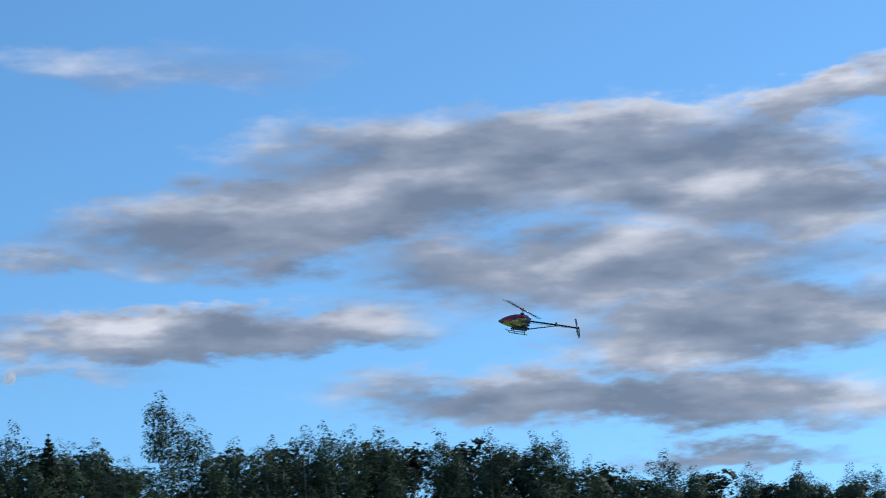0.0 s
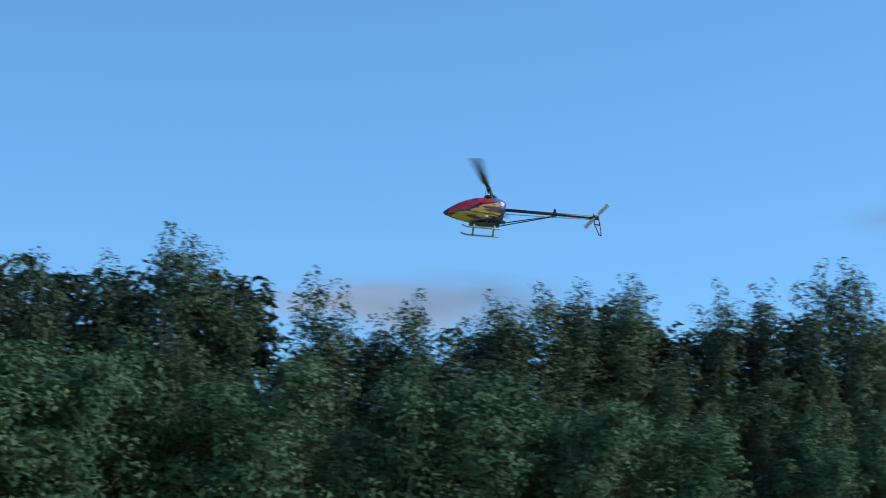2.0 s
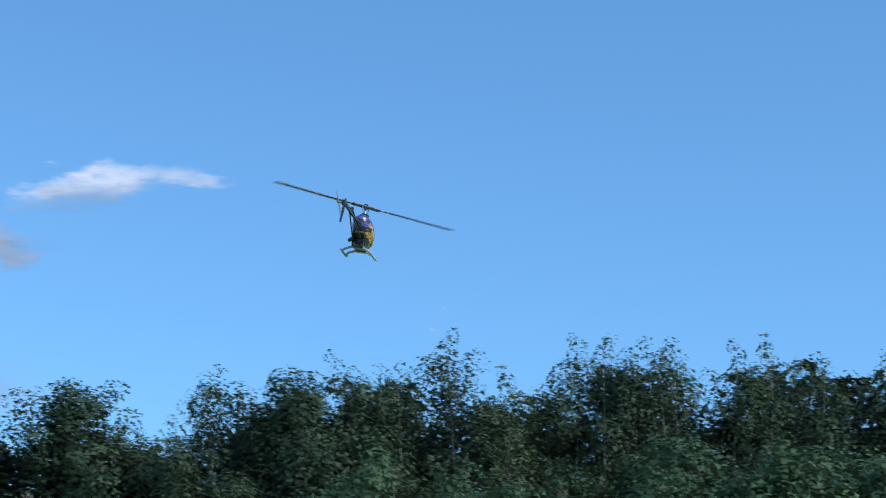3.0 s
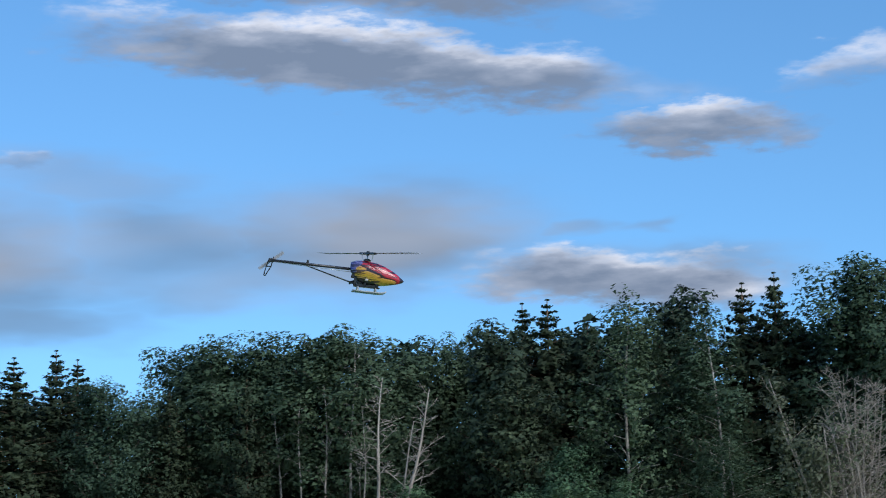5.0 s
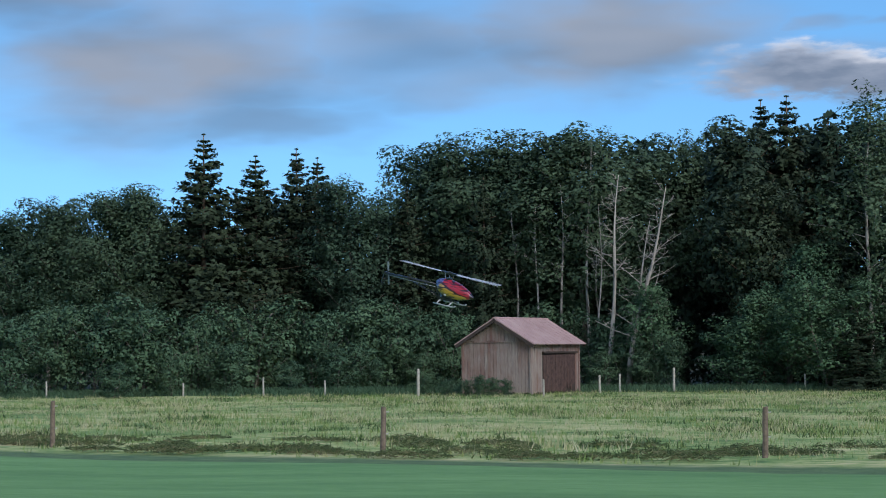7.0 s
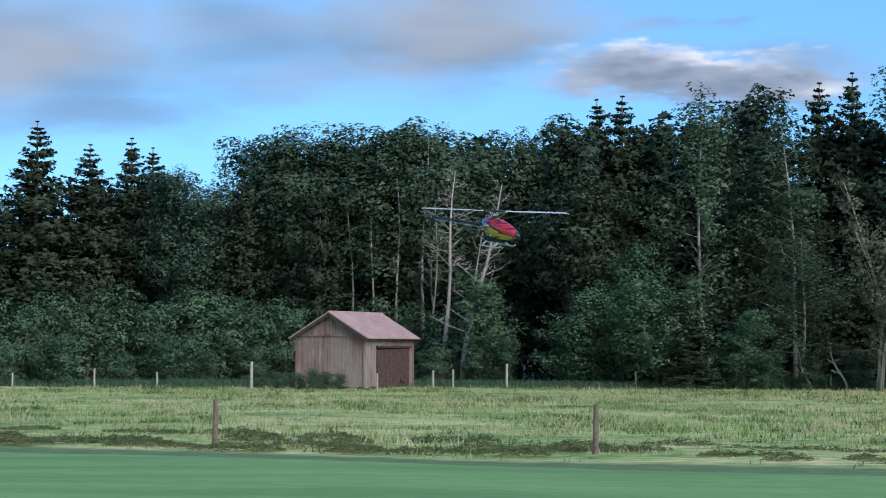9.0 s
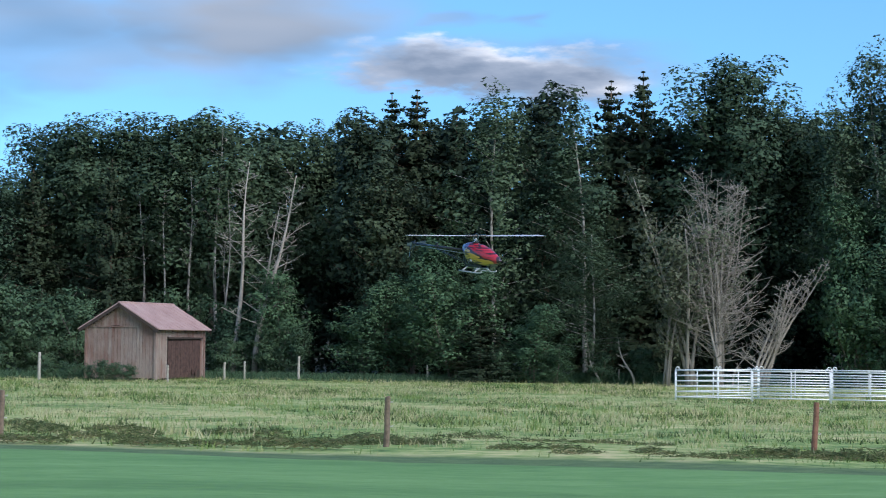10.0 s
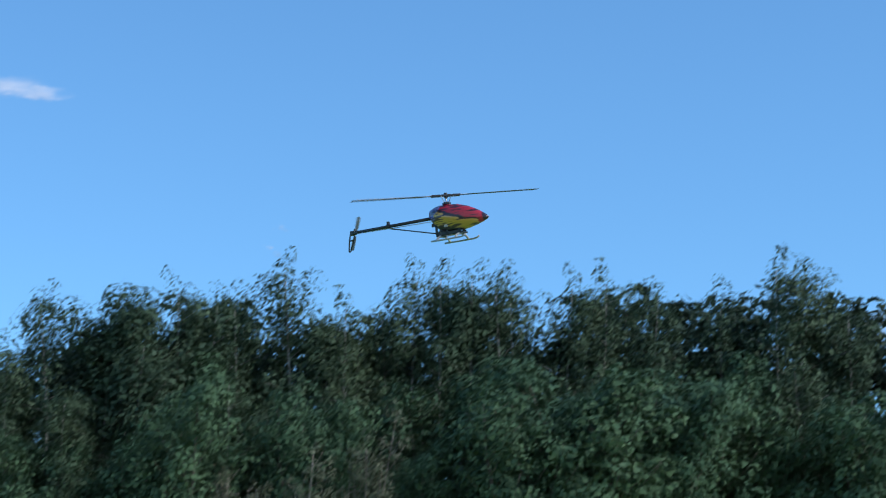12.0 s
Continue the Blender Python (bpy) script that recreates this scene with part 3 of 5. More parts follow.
def conifer(kind, seed, height, crown_low, crown_r, leaves, bark, trunk_r):
    rnd, gen = random.Random(seed), np.random.default_rng(seed)
    tree = base(NAME[kind], Matrix.Translation((0, -400 - seed, -200)), *LABEL[kind])
    bm = bmesh.new()
    tube(bm, [(0, 0, z * height - 0.3 * (z == 0)) for z in np.linspace(0, 1, 9)], [trunk_r * (1 - 0.95 * i / 8) + 0.01 for i in range(9)], 7)
    spots, sizes = [], []
    tiers = 44
    for i in range(tiers):
        f = crown_low + (1 - crown_low) * min(1.0, (i + rnd.uniform(-0.3, 0.3)) / (tiers - 1))
        reach = crown_r * (max(0.0, 1 - f) / (1 - crown_low)) ** 0.78 * rnd.uniform(0.84, 1.12) + 0.04
        for j in range(7):
            a = rnd.uniform(0, 2 * math.pi)
            r = reach * rnd.uniform(0.65, 1.1)
            d = Vector((math.cos(a), math.sin(a), 0.15 - 0.35 * (1 - f)))
            p = Vector((0, 0, f * height))
            pts = [p + d * r * q + Vector((0, 0, 0.18 * r * q * q)) for q in (0, 0.35, 0.7, 1)]
            if j < 3:
                tube(bm, pts, [0.03, 0.022, 0.015, 0.008], 4)
            m = max(6, int(leaves / (tiers * 7) * (0.35 + 1.3 * reach / crown_r)))
            q = gen.uniform(0.12, 1.05, m)
            w = (1.05 - q) * 0.34 * r + 0.06
            side = np.array([-math.sin(a), math.cos(a), 0.0])
            s = np.outer(q, [d.x * r, d.y * r, d.z * r]) + [0, 0, f * height] + np.outer(gen.uniform(-1, 1, m) * w, side)
            s[:, 2] += 0.18 * r * q * q - np.abs(gen.normal(0, 0.34 * min(1.0, reach / 1.8), m))
            spots.append(s)
            sizes.append(np.full(m, 0.20 * (0.35 + 0.65 * min(1.0, reach / 1.4))))
    part("trunk", bm, bark, tree, smooth=True)
    spots = np.concatenate(spots)
    out = spots * [1, 1, 0]
    out /= np.linalg.norm(out, axis=1, keepdims=True) + 1e-6
    link_part("crown", leaf_mesh("crown", spots, out * 0.6, np.concatenate(sizes), gen, 0.5, 0.45, 0.25), M["spruce"], tree)
    return tree


def pine_tree(seed, height):
    return broadleaf("pine", seed, height, 0.30, 4.2, 9500, 40, M["brown_bark"], 0.24, 0.20, 1, 0, 0.9)


MAKERS = {
    "birch": lambda s: broadleaf("birch", s, 20, 0.16, 4.0, 11500, 34, M["birch_bark"], 0.115, 0.125, 1, 0.5, 0.6, 0.42),
    "aspen": lambda s: broadleaf("aspen", s, 19, 0.26, 5.0, 19000, 48, M["grey_bark"], 0.16, 0.145, 1, 0, 0.8),
    "alder": lambda s: broadleaf("alder", s, 10, 0.05, 3.5, 12500, 48, M["grey_bark"], 0.10, 0.118, 2, 0, 0.7, 0.3),
    "willow": lambda s: broadleaf("willow", s, 12, 0.30, 2.6, 4200, 40, M["grey_twig"], 0.10, 0.115, 4, 0, 0.9),
    "shrub": lambda s: broadleaf("shrub", s, 4.2, 0.02, 2.3, 7000, 27, M["grey_bark"], 0.05, 0.092, 3, 0, 0.7),
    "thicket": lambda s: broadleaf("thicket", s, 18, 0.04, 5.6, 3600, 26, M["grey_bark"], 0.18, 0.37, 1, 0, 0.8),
    "spruce": lambda s: conifer("spruce", s, 20, 0.05, 4.3, 11500, M["brown_bark"], 0.22),
    "pine": lambda s: pine_tree(s, 19),
}
VARIANTS = {"birch": 9, "aspen": 3, "alder": 5, "willow": 3, "shrub": 3, "thicket": 3, "spruce": 3, "pine": 2}
STOCK = {k: [MAKERS[k](100 * i + 7 * j + 11) for j in range(VARIANTS[k])] for i, k in enumerate(MAKERS)}
USED = {}
trees = random.Random(5)


def plant(kind, azimuth, distance, height, width=1.0):
    """Plant a tree; width widens its crown."""
    n = USED[kind] = USED.get(kind, -1) + 1
    src = STOCK[kind][n % len(STOCK[kind])]
    k = height / (HEIGHT[kind] * 0.985)
    spread = width * (0.6 * k + 0.4)
    at = ray_to(azimuth, 0) * distance
    m = Matrix.LocRotScale(at, Euler((0, 0, trees.uniform(0, 6.28))), (spread, spread, k))
    if n < len(STOCK[kind]):
        src.matrix_basis = m
        return src
    ob = copy_thing(src, Matrix.Identity(4))
    ob.matrix_basis = m
    return tagged(ob, group={"shrub": "shrubs at the field's edge"}.get(kind, "trees of the wood"))


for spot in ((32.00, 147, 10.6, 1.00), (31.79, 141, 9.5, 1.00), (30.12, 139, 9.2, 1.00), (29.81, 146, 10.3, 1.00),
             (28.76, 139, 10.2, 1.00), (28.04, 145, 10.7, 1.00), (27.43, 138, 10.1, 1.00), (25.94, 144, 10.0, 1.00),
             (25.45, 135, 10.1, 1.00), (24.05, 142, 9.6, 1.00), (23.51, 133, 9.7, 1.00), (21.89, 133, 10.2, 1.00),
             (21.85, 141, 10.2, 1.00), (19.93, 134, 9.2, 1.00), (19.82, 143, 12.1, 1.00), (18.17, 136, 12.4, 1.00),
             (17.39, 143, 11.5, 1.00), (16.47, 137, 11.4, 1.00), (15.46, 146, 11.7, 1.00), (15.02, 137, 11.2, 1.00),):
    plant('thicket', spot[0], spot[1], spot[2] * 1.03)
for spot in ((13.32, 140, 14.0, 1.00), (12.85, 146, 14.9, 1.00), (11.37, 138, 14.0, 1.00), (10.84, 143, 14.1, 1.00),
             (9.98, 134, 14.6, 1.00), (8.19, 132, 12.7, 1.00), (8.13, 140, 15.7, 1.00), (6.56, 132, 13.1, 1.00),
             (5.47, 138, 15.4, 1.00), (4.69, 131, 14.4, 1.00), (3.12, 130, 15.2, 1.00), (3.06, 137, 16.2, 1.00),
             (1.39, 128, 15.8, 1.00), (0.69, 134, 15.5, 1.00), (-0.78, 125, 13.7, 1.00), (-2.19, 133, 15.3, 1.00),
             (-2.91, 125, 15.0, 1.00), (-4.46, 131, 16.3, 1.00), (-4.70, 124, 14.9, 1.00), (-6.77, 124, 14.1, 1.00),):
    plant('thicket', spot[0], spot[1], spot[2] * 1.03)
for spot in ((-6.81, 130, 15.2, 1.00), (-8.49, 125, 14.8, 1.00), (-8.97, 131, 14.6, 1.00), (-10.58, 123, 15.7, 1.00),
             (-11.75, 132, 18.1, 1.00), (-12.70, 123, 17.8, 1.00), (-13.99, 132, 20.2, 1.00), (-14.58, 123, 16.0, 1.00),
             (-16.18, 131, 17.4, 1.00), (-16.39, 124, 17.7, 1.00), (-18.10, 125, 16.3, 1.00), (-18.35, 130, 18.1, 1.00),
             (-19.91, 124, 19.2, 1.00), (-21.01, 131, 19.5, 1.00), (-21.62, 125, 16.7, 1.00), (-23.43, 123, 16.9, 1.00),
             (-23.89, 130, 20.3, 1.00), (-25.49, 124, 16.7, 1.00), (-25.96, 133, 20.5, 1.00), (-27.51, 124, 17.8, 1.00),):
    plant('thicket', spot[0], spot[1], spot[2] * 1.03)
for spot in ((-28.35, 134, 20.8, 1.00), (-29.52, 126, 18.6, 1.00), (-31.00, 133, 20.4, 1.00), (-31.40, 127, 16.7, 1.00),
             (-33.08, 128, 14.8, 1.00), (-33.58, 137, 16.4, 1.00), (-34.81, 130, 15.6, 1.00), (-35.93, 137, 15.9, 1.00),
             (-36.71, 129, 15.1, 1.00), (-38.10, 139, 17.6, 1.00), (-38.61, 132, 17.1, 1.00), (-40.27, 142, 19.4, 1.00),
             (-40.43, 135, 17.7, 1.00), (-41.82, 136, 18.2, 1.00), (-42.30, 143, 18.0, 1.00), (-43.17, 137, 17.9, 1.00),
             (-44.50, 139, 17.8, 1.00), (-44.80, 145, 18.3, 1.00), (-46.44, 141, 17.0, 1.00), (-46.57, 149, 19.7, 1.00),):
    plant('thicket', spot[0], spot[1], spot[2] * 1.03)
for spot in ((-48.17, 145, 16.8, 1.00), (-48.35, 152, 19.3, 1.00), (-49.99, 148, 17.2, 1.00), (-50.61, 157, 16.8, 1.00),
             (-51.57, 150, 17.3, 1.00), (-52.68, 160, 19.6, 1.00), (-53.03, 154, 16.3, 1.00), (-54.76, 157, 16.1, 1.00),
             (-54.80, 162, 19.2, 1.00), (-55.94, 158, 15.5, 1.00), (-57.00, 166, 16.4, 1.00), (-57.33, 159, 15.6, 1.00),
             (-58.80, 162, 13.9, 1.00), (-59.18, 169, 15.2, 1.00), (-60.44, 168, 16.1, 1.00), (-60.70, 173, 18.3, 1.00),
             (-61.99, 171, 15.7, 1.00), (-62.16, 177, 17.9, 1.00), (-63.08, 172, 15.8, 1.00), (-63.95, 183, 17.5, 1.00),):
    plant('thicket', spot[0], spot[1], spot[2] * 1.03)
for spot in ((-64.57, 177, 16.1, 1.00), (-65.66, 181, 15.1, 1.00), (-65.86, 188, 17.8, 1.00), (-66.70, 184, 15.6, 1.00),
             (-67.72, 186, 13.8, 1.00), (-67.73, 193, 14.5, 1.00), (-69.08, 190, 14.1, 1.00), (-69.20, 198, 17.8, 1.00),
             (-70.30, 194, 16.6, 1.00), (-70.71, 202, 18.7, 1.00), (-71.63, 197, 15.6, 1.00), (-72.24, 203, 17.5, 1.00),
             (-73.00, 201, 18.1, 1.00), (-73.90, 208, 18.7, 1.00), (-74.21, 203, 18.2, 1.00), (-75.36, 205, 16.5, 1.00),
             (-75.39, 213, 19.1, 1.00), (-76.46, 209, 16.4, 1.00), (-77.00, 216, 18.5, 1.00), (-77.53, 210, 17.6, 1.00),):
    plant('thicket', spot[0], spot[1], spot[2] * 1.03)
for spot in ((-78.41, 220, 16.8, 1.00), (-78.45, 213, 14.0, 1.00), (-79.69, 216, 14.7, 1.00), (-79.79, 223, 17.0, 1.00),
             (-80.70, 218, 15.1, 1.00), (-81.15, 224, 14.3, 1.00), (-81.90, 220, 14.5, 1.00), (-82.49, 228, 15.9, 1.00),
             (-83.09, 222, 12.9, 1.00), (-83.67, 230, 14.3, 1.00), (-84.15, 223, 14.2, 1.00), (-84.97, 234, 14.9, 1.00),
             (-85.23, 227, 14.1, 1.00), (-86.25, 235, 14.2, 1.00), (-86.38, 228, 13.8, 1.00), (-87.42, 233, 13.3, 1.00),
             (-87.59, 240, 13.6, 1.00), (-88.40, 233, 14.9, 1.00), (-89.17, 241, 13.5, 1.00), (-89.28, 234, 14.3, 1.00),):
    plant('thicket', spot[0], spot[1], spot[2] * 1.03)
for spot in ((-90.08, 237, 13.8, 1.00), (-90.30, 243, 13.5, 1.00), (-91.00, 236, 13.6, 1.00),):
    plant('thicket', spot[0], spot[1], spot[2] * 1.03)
for spot in ((25.06, 130, 11.2, 1.00), (24.16, 130, 12.0, 1.00), (23.25, 129, 11.7, 1.00), (22.07, 130, 12.5, 1.00),
             (21.64, 128, 12.6, 1.00), (21.16, 131, 12.6, 1.00), (15.77, 129, 13.3, 1.00), (13.89, 134, 15.7, 1.10),
             (12.48, 132, 16.0, 1.20), (12.08, 132, 15.4, 1.20), (11.10, 131, 16.2, 1.30), (9.35, 129, 16.2, 1.30),
             (8.43, 130, 16.2, 1.30), (6.72, 131, 16.0, 1.00), (-4.59, 122, 19.0, 1.20), (-7.09, 124, 16.5, 1.00),
             (-11.20, 117, 19.0, 1.20),):
    plant('aspen', *spot)
for spot in ((25.06, 114, 4.1, 1.20), (24.16, 116, 4.7, 1.10), (22.80, 115, 5.0, 1.20), (22.32, 110, 1.8, 0.80),
             (21.73, 114, 4.5, 1.20), (20.81, 112, 2.1, 0.70), (20.21, 115, 4.2, 1.00), (19.29, 113, 2.7, 1.00),
             (18.53, 118, 4.9, 1.30), (17.59, 114, 1.8, 0.70), (16.98, 118, 4.5, 1.10), (16.20, 116, 2.7, 1.00),
             (15.43, 120, 5.0, 1.20), (15.26, 117, 1.9, 0.70), (14.02, 122, 4.8, 1.10), (14.01, 119, 2.1, 0.80),
             (13.75, 109, 0.9, 0.50), (13.25, 107, 0.9, 0.50), (13.08, 121, 4.1, 1.00), (12.75, 106, 0.8, 0.45), (12.35, 105.5, 1.0, 0.50), (11.95, 105.5, 0.9, 0.55),):
    plant('shrub', *spot)
for spot in ((11.55, 105, 0.8, 0.45), (9.95, 126, 4.9, 1.00), (9.00, 120, 2.1, 0.80), (8.92, 123, 4.2, 1.00),
             (8.22, 122, 3.1, 0.90), (7.75, 120, 2.2, 0.80), (7.08, 119, 2.9, 0.80), (1.30, 112, 1.8, 0.80),
             (-1.36, 112, 1.6, 0.80), (-2.46, 113, 1.9, 0.80),):
    plant('shrub', *spot)
for spot in ((19.92, 127, 15.5, 1.50), (18.49, 129, 14.4, 1.45), (17.36, 133, 15.2, 1.40), (16.78, 134, 14.7, 1.40),
             (14.28, 128, 12.2, 1.10), (12.16, 125, 12.7, 0.90), (4.47, 128, 17.3, 1.35), (3.77, 126, 17.3, 1.35),
             (2.66, 127, 15.8, 1.30), (1.95, 112, 4.2, 1.10), (-1.63, 124, 17.7, 1.30), (-2.52, 123, 18.1, 1.30),
             (-5.53, 123, 18.0, 1.00), (-6.21, 123, 16.3, 1.00), (-59.51, 159, 19.1, 1.00), (-64.39, 172, 18.2, 1.00),
             (-64.41, 172, 18.2, 1.00),):
    plant('spruce', *spot)
for spot in ((7.44, 122, 6.3, 1.00), (5.24, 116, 5.4, 1.20), (3.86, 117, 8.1, 1.00), (2.75, 113, 6.1, 1.20),
             (0.54, 112, 4.2, 1.00), (-0.11, 111, 2.1, 0.70), (-8.48, 111, 10.2, 0.90), (-8.80, 111, 10.1, 1.00),
             (-9.58, 110, 3.3, 1.00), (-10.56, 109, 6.2, 1.20), (-11.38, 111, 9.6, 1.00), (-11.87, 115, 15.1, 1.10),
             (-11.92, 110, 10.5, 1.00), (-12.85, 110, 12.9, 1.00), (-13.64, 115, 11.6, 1.00), (-15.67, 110, 12.6, 0.80),
             (-15.68, 114, 11.9, 0.90), (-17.76, 110, 12.2, 0.70), (-19.15, 110, 9.4, 0.90), (-19.75, 115, 15.3, 1.00),):
    plant('alder', *spot)
for spot in ((-21.65, 108, 12.7, 1.10), (-21.94, 111, 13.6, 1.20), (-23.52, 109, 13.9, 1.40), (-24.26, 112, 14.6, 1.50),
             (-25.73, 111, 13.4, 1.00), (-26.70, 113, 14.1, 1.30), (-29.34, 117, 15.3, 1.00), (-31.29, 114, 12.1, 1.20),
             (-31.51, 113, 13.4, 1.20), (-34.89, 114, 10.9, 0.90), (-35.35, 114, 13.7, 1.00), (-37.24, 117, 12.8, 1.20),
             (-37.47, 118, 13.3, 1.20), (-40.23, 119, 11.9, 0.90), (-40.37, 119, 11.7, 1.10), (-43.34, 122, 11.3, 0.90),
             (-43.77, 123, 10.9, 1.00), (-46.27, 130, 12.3, 0.90), (-47.21, 128, 10.2, 1.00), (-49.41, 134, 13.4, 0.90),):
    plant('alder', *spot)
for spot in ((-50.65, 134, 9.6, 0.90), (-53.31, 139, 11.0, 0.90), (-55.79, 144, 11.2, 1.00), (-55.80, 144, 11.3, 0.90),
             (-58.89, 150, 13.0, 1.10),):
    plant('alder', *spot)
for spot in ((5.17, 123, 16.0, 1.00), (4.52, 120, 12.2, 1.00), (0.15, 123, 17.7, 1.00),):
    plant('pine', *spot)
# beside the barn the birches stand singly
for spot in ((1.57, 118, 17.1, 1.25), (-0.99, 117, 15.9, 1.25), (-1.16, 113, 8.7, 1.0), (-6.99, 123, 16.3, 1.1)):
    plant('birch', *spot)
# the birch wood: its tall front row
for spot in ((-8.00, 117, 16.4), (-9.01, 117, 19.3), (-10.42, 117, 18.4), (-11.41, 118, 19.1),
             (-12.72, 118, 20.2), (-13.36, 118, 19.5), (-14.06, 118, 19.8), (-15.68, 118, 21.7),
             (-16.58, 118, 19.4), (-17.60, 119, 18.5), (-18.22, 119, 19.2), (-18.90, 119, 21.6),
             (-19.53, 119, 21.5), (-20.24, 119, 21.5), (-21.27, 119, 21.3), (-21.75, 120, 20.8),
             (-23.02, 120, 21.1), (-23.81, 120, 21.4), (-24.61, 121, 20.2), (-25.56, 121, 20.5),
             (-27.62, 122, 20.8), (-28.93, 122, 22.5), (-29.86, 123, 22.7), (-30.99, 123, 19.7),
             (-32.88, 124, 20.2), (-33.92, 125, 18.1), (-34.95, 126, 18.1)):
    plant('birch', *spot, trees.uniform(0.85, 1.15))
for spot in ((-35.73, 126, 19.3), (-38.03, 128, 19.4), (-38.90, 128, 18.8), (-39.77, 129, 20.1),
             (-40.48, 130, 20.7), (-41.98, 132, 20.9), (-42.53, 133, 21.1), (-44.25, 135, 20.9),
             (-45.65, 137, 21.4), (-47.17, 139, 22.7), (-47.84, 140, 22.9), (-49.12, 142, 20.0),
             (-50.76, 144, 19.7), (-51.31, 145, 19.9), (-52.72, 148, 19.8), (-53.35, 149, 19.9),
             (-54.38, 151, 19.5), (-55.56, 153, 19.4), (-56.35, 154, 20.1), (-56.98, 156, 20.5),
             (-57.61, 157, 20.0), (-58.79, 159, 19.5), (-59.34, 160, 19.4), (-61.52, 165, 18.8),
             (-62.46, 168, 19.2), (-63.27, 170, 19.3), (-65.00, 175, 18.1)):
    plant('birch', *spot, trees.uniform(0.85, 1.15))
for spot in ((-65.53, 176, 18.3), (-67.45, 181, 22.5), (-68.31, 183, 20.8), (-68.84, 185, 18.3),
             (-69.46, 187, 18.7), (-70.32, 189, 19.1), (-71.34, 191, 20.1), (-71.89, 192, 20.4),
             (-72.44, 194, 20.2), (-73.45, 196, 20.3), (-73.91, 197, 19.1), (-75.02, 200, 20.1),
             (-75.62, 201, 18.3), (-76.63, 203, 20.0), (-77.84, 206, 19.9), (-78.38, 207, 19.9),
             (-79.36, 210, 17.6), (-80.20, 211, 16.6), (-81.23, 213, 18.0), (-82.05, 215, 16.4),
             (-83.67, 218, 16.6), (-84.82, 220, 16.6), (-85.47, 221, 15.3), (-86.40, 223, 16.2),
             (-87.07, 224, 16.0)):
    plant('birch', *spot, trees.uniform(0.85, 1.15))
for spot in ((-58.20, 157, 18.8), (-60.40, 162, 18.2), (-37.0, 127, 17.6)):
    plant('birch', *spot)
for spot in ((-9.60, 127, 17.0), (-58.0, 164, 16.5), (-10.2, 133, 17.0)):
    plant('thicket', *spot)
# lower birches before and between them
front = random.Random(8)
for i in range(40):
    a = -9.5 - 78.5 * (i + front.uniform(-0.3, 0.3)) / 39
    d = float(np.interp(-a, (8, 20, 31, 40, 50, 60, 70, 80, 90), (117, 119, 123, 129, 143, 161, 188, 211, 230)))
    plant('birch', a, d - front.uniform(2.5, 5.0), front.uniform(12.5, 16.5) * (0.95 if a < -78 else 1.0), front.uniform(0.9, 1.2))
for spot in ((-3.21, 110, 7.4, 0.70), (-3.89, 110, 11.7, 1.00), (-4.60, 111, 10.2, 0.70), (-14.29, 107, 8.8, 0.70),
             (-15.70, 107.5, 9.9, 0.90), (-17.73, 108, 12.2, 0.70), (-15.1, 107.5, 8.0, 0.60),):
    plant('willow', *spot)
# ---- pale bare trunks and dead trees at the wood's edge ----
def bare_tree(azimuth, distance, height, lean_to, radius, seed, twigs, label, name="dead_tree", fan=0.9, low=0.25, material="dead_wood", droop=0.02):
    """A leafless tree; lean_to: how far its top stands to the right of its foot, in metres."""
    rnd = random.Random(seed)
    side = Vector((ray_to(azimuth - 90, 0)))
    tree = base(name, Matrix.Translation(ray_to(azimuth, 0) * distance), label, "tree")
    bm = bmesh.new()
    pts = [side * lean_to * f ** 1.2 + Vector((math.sin(f * 7 + seed) * 0.12, math.cos(f * 6 + seed) * 0.15, height * f)) for f in np.linspace(0, 1, 9)]
    pts[0].z = -0.3
    tube(bm, pts, [radius * (1 - 0.9 * i / 8) for i in range(9)], 8)
    part("trunk", bm, M[material], tree, smooth=True)
    for i in range(twigs):
        bm = bmesh.new()
        f = low + (0.97 - low) * (i + rnd.random()) / twigs
        k = f * 8
        p = pts[int(k)].lerp(pts[min(8, int(k) + 1)], k - int(k))
        a = rnd.uniform(0, 2 * math.pi)
        d = Vector((math.cos(a), math.sin(a) * 0.8, rnd.uniform(0.1, 0.9)))
        n = height * 0.30 * fan * (1.1 - f * 0.8) * rnd.uniform(0.5, 1.2)
        lp, lr = bough(p, d.normalized(), n, radius * 0.38 * (1.05 - f), droop, rnd)
        tube(bm, lp, [max(r, 0.014) for r in lr], 5)
        for q in (1, 2, 2, 3, 3):
            e = Vector((rnd.gauss(0, 1), rnd.gauss(0, 1), rnd.uniform(-0.2, 1.0))).normalized()
            sp, sr = bough(lp[q], e, n * rnd.uniform(0.25, 0.5), max(lr[q] * 0.6, 0.016), droop, rnd, 3)
            tube(bm, sp, [max(r, 0.010) for r in sr], 4)
        part("branch", bm, M[material], tree, smooth=True)
    return tree


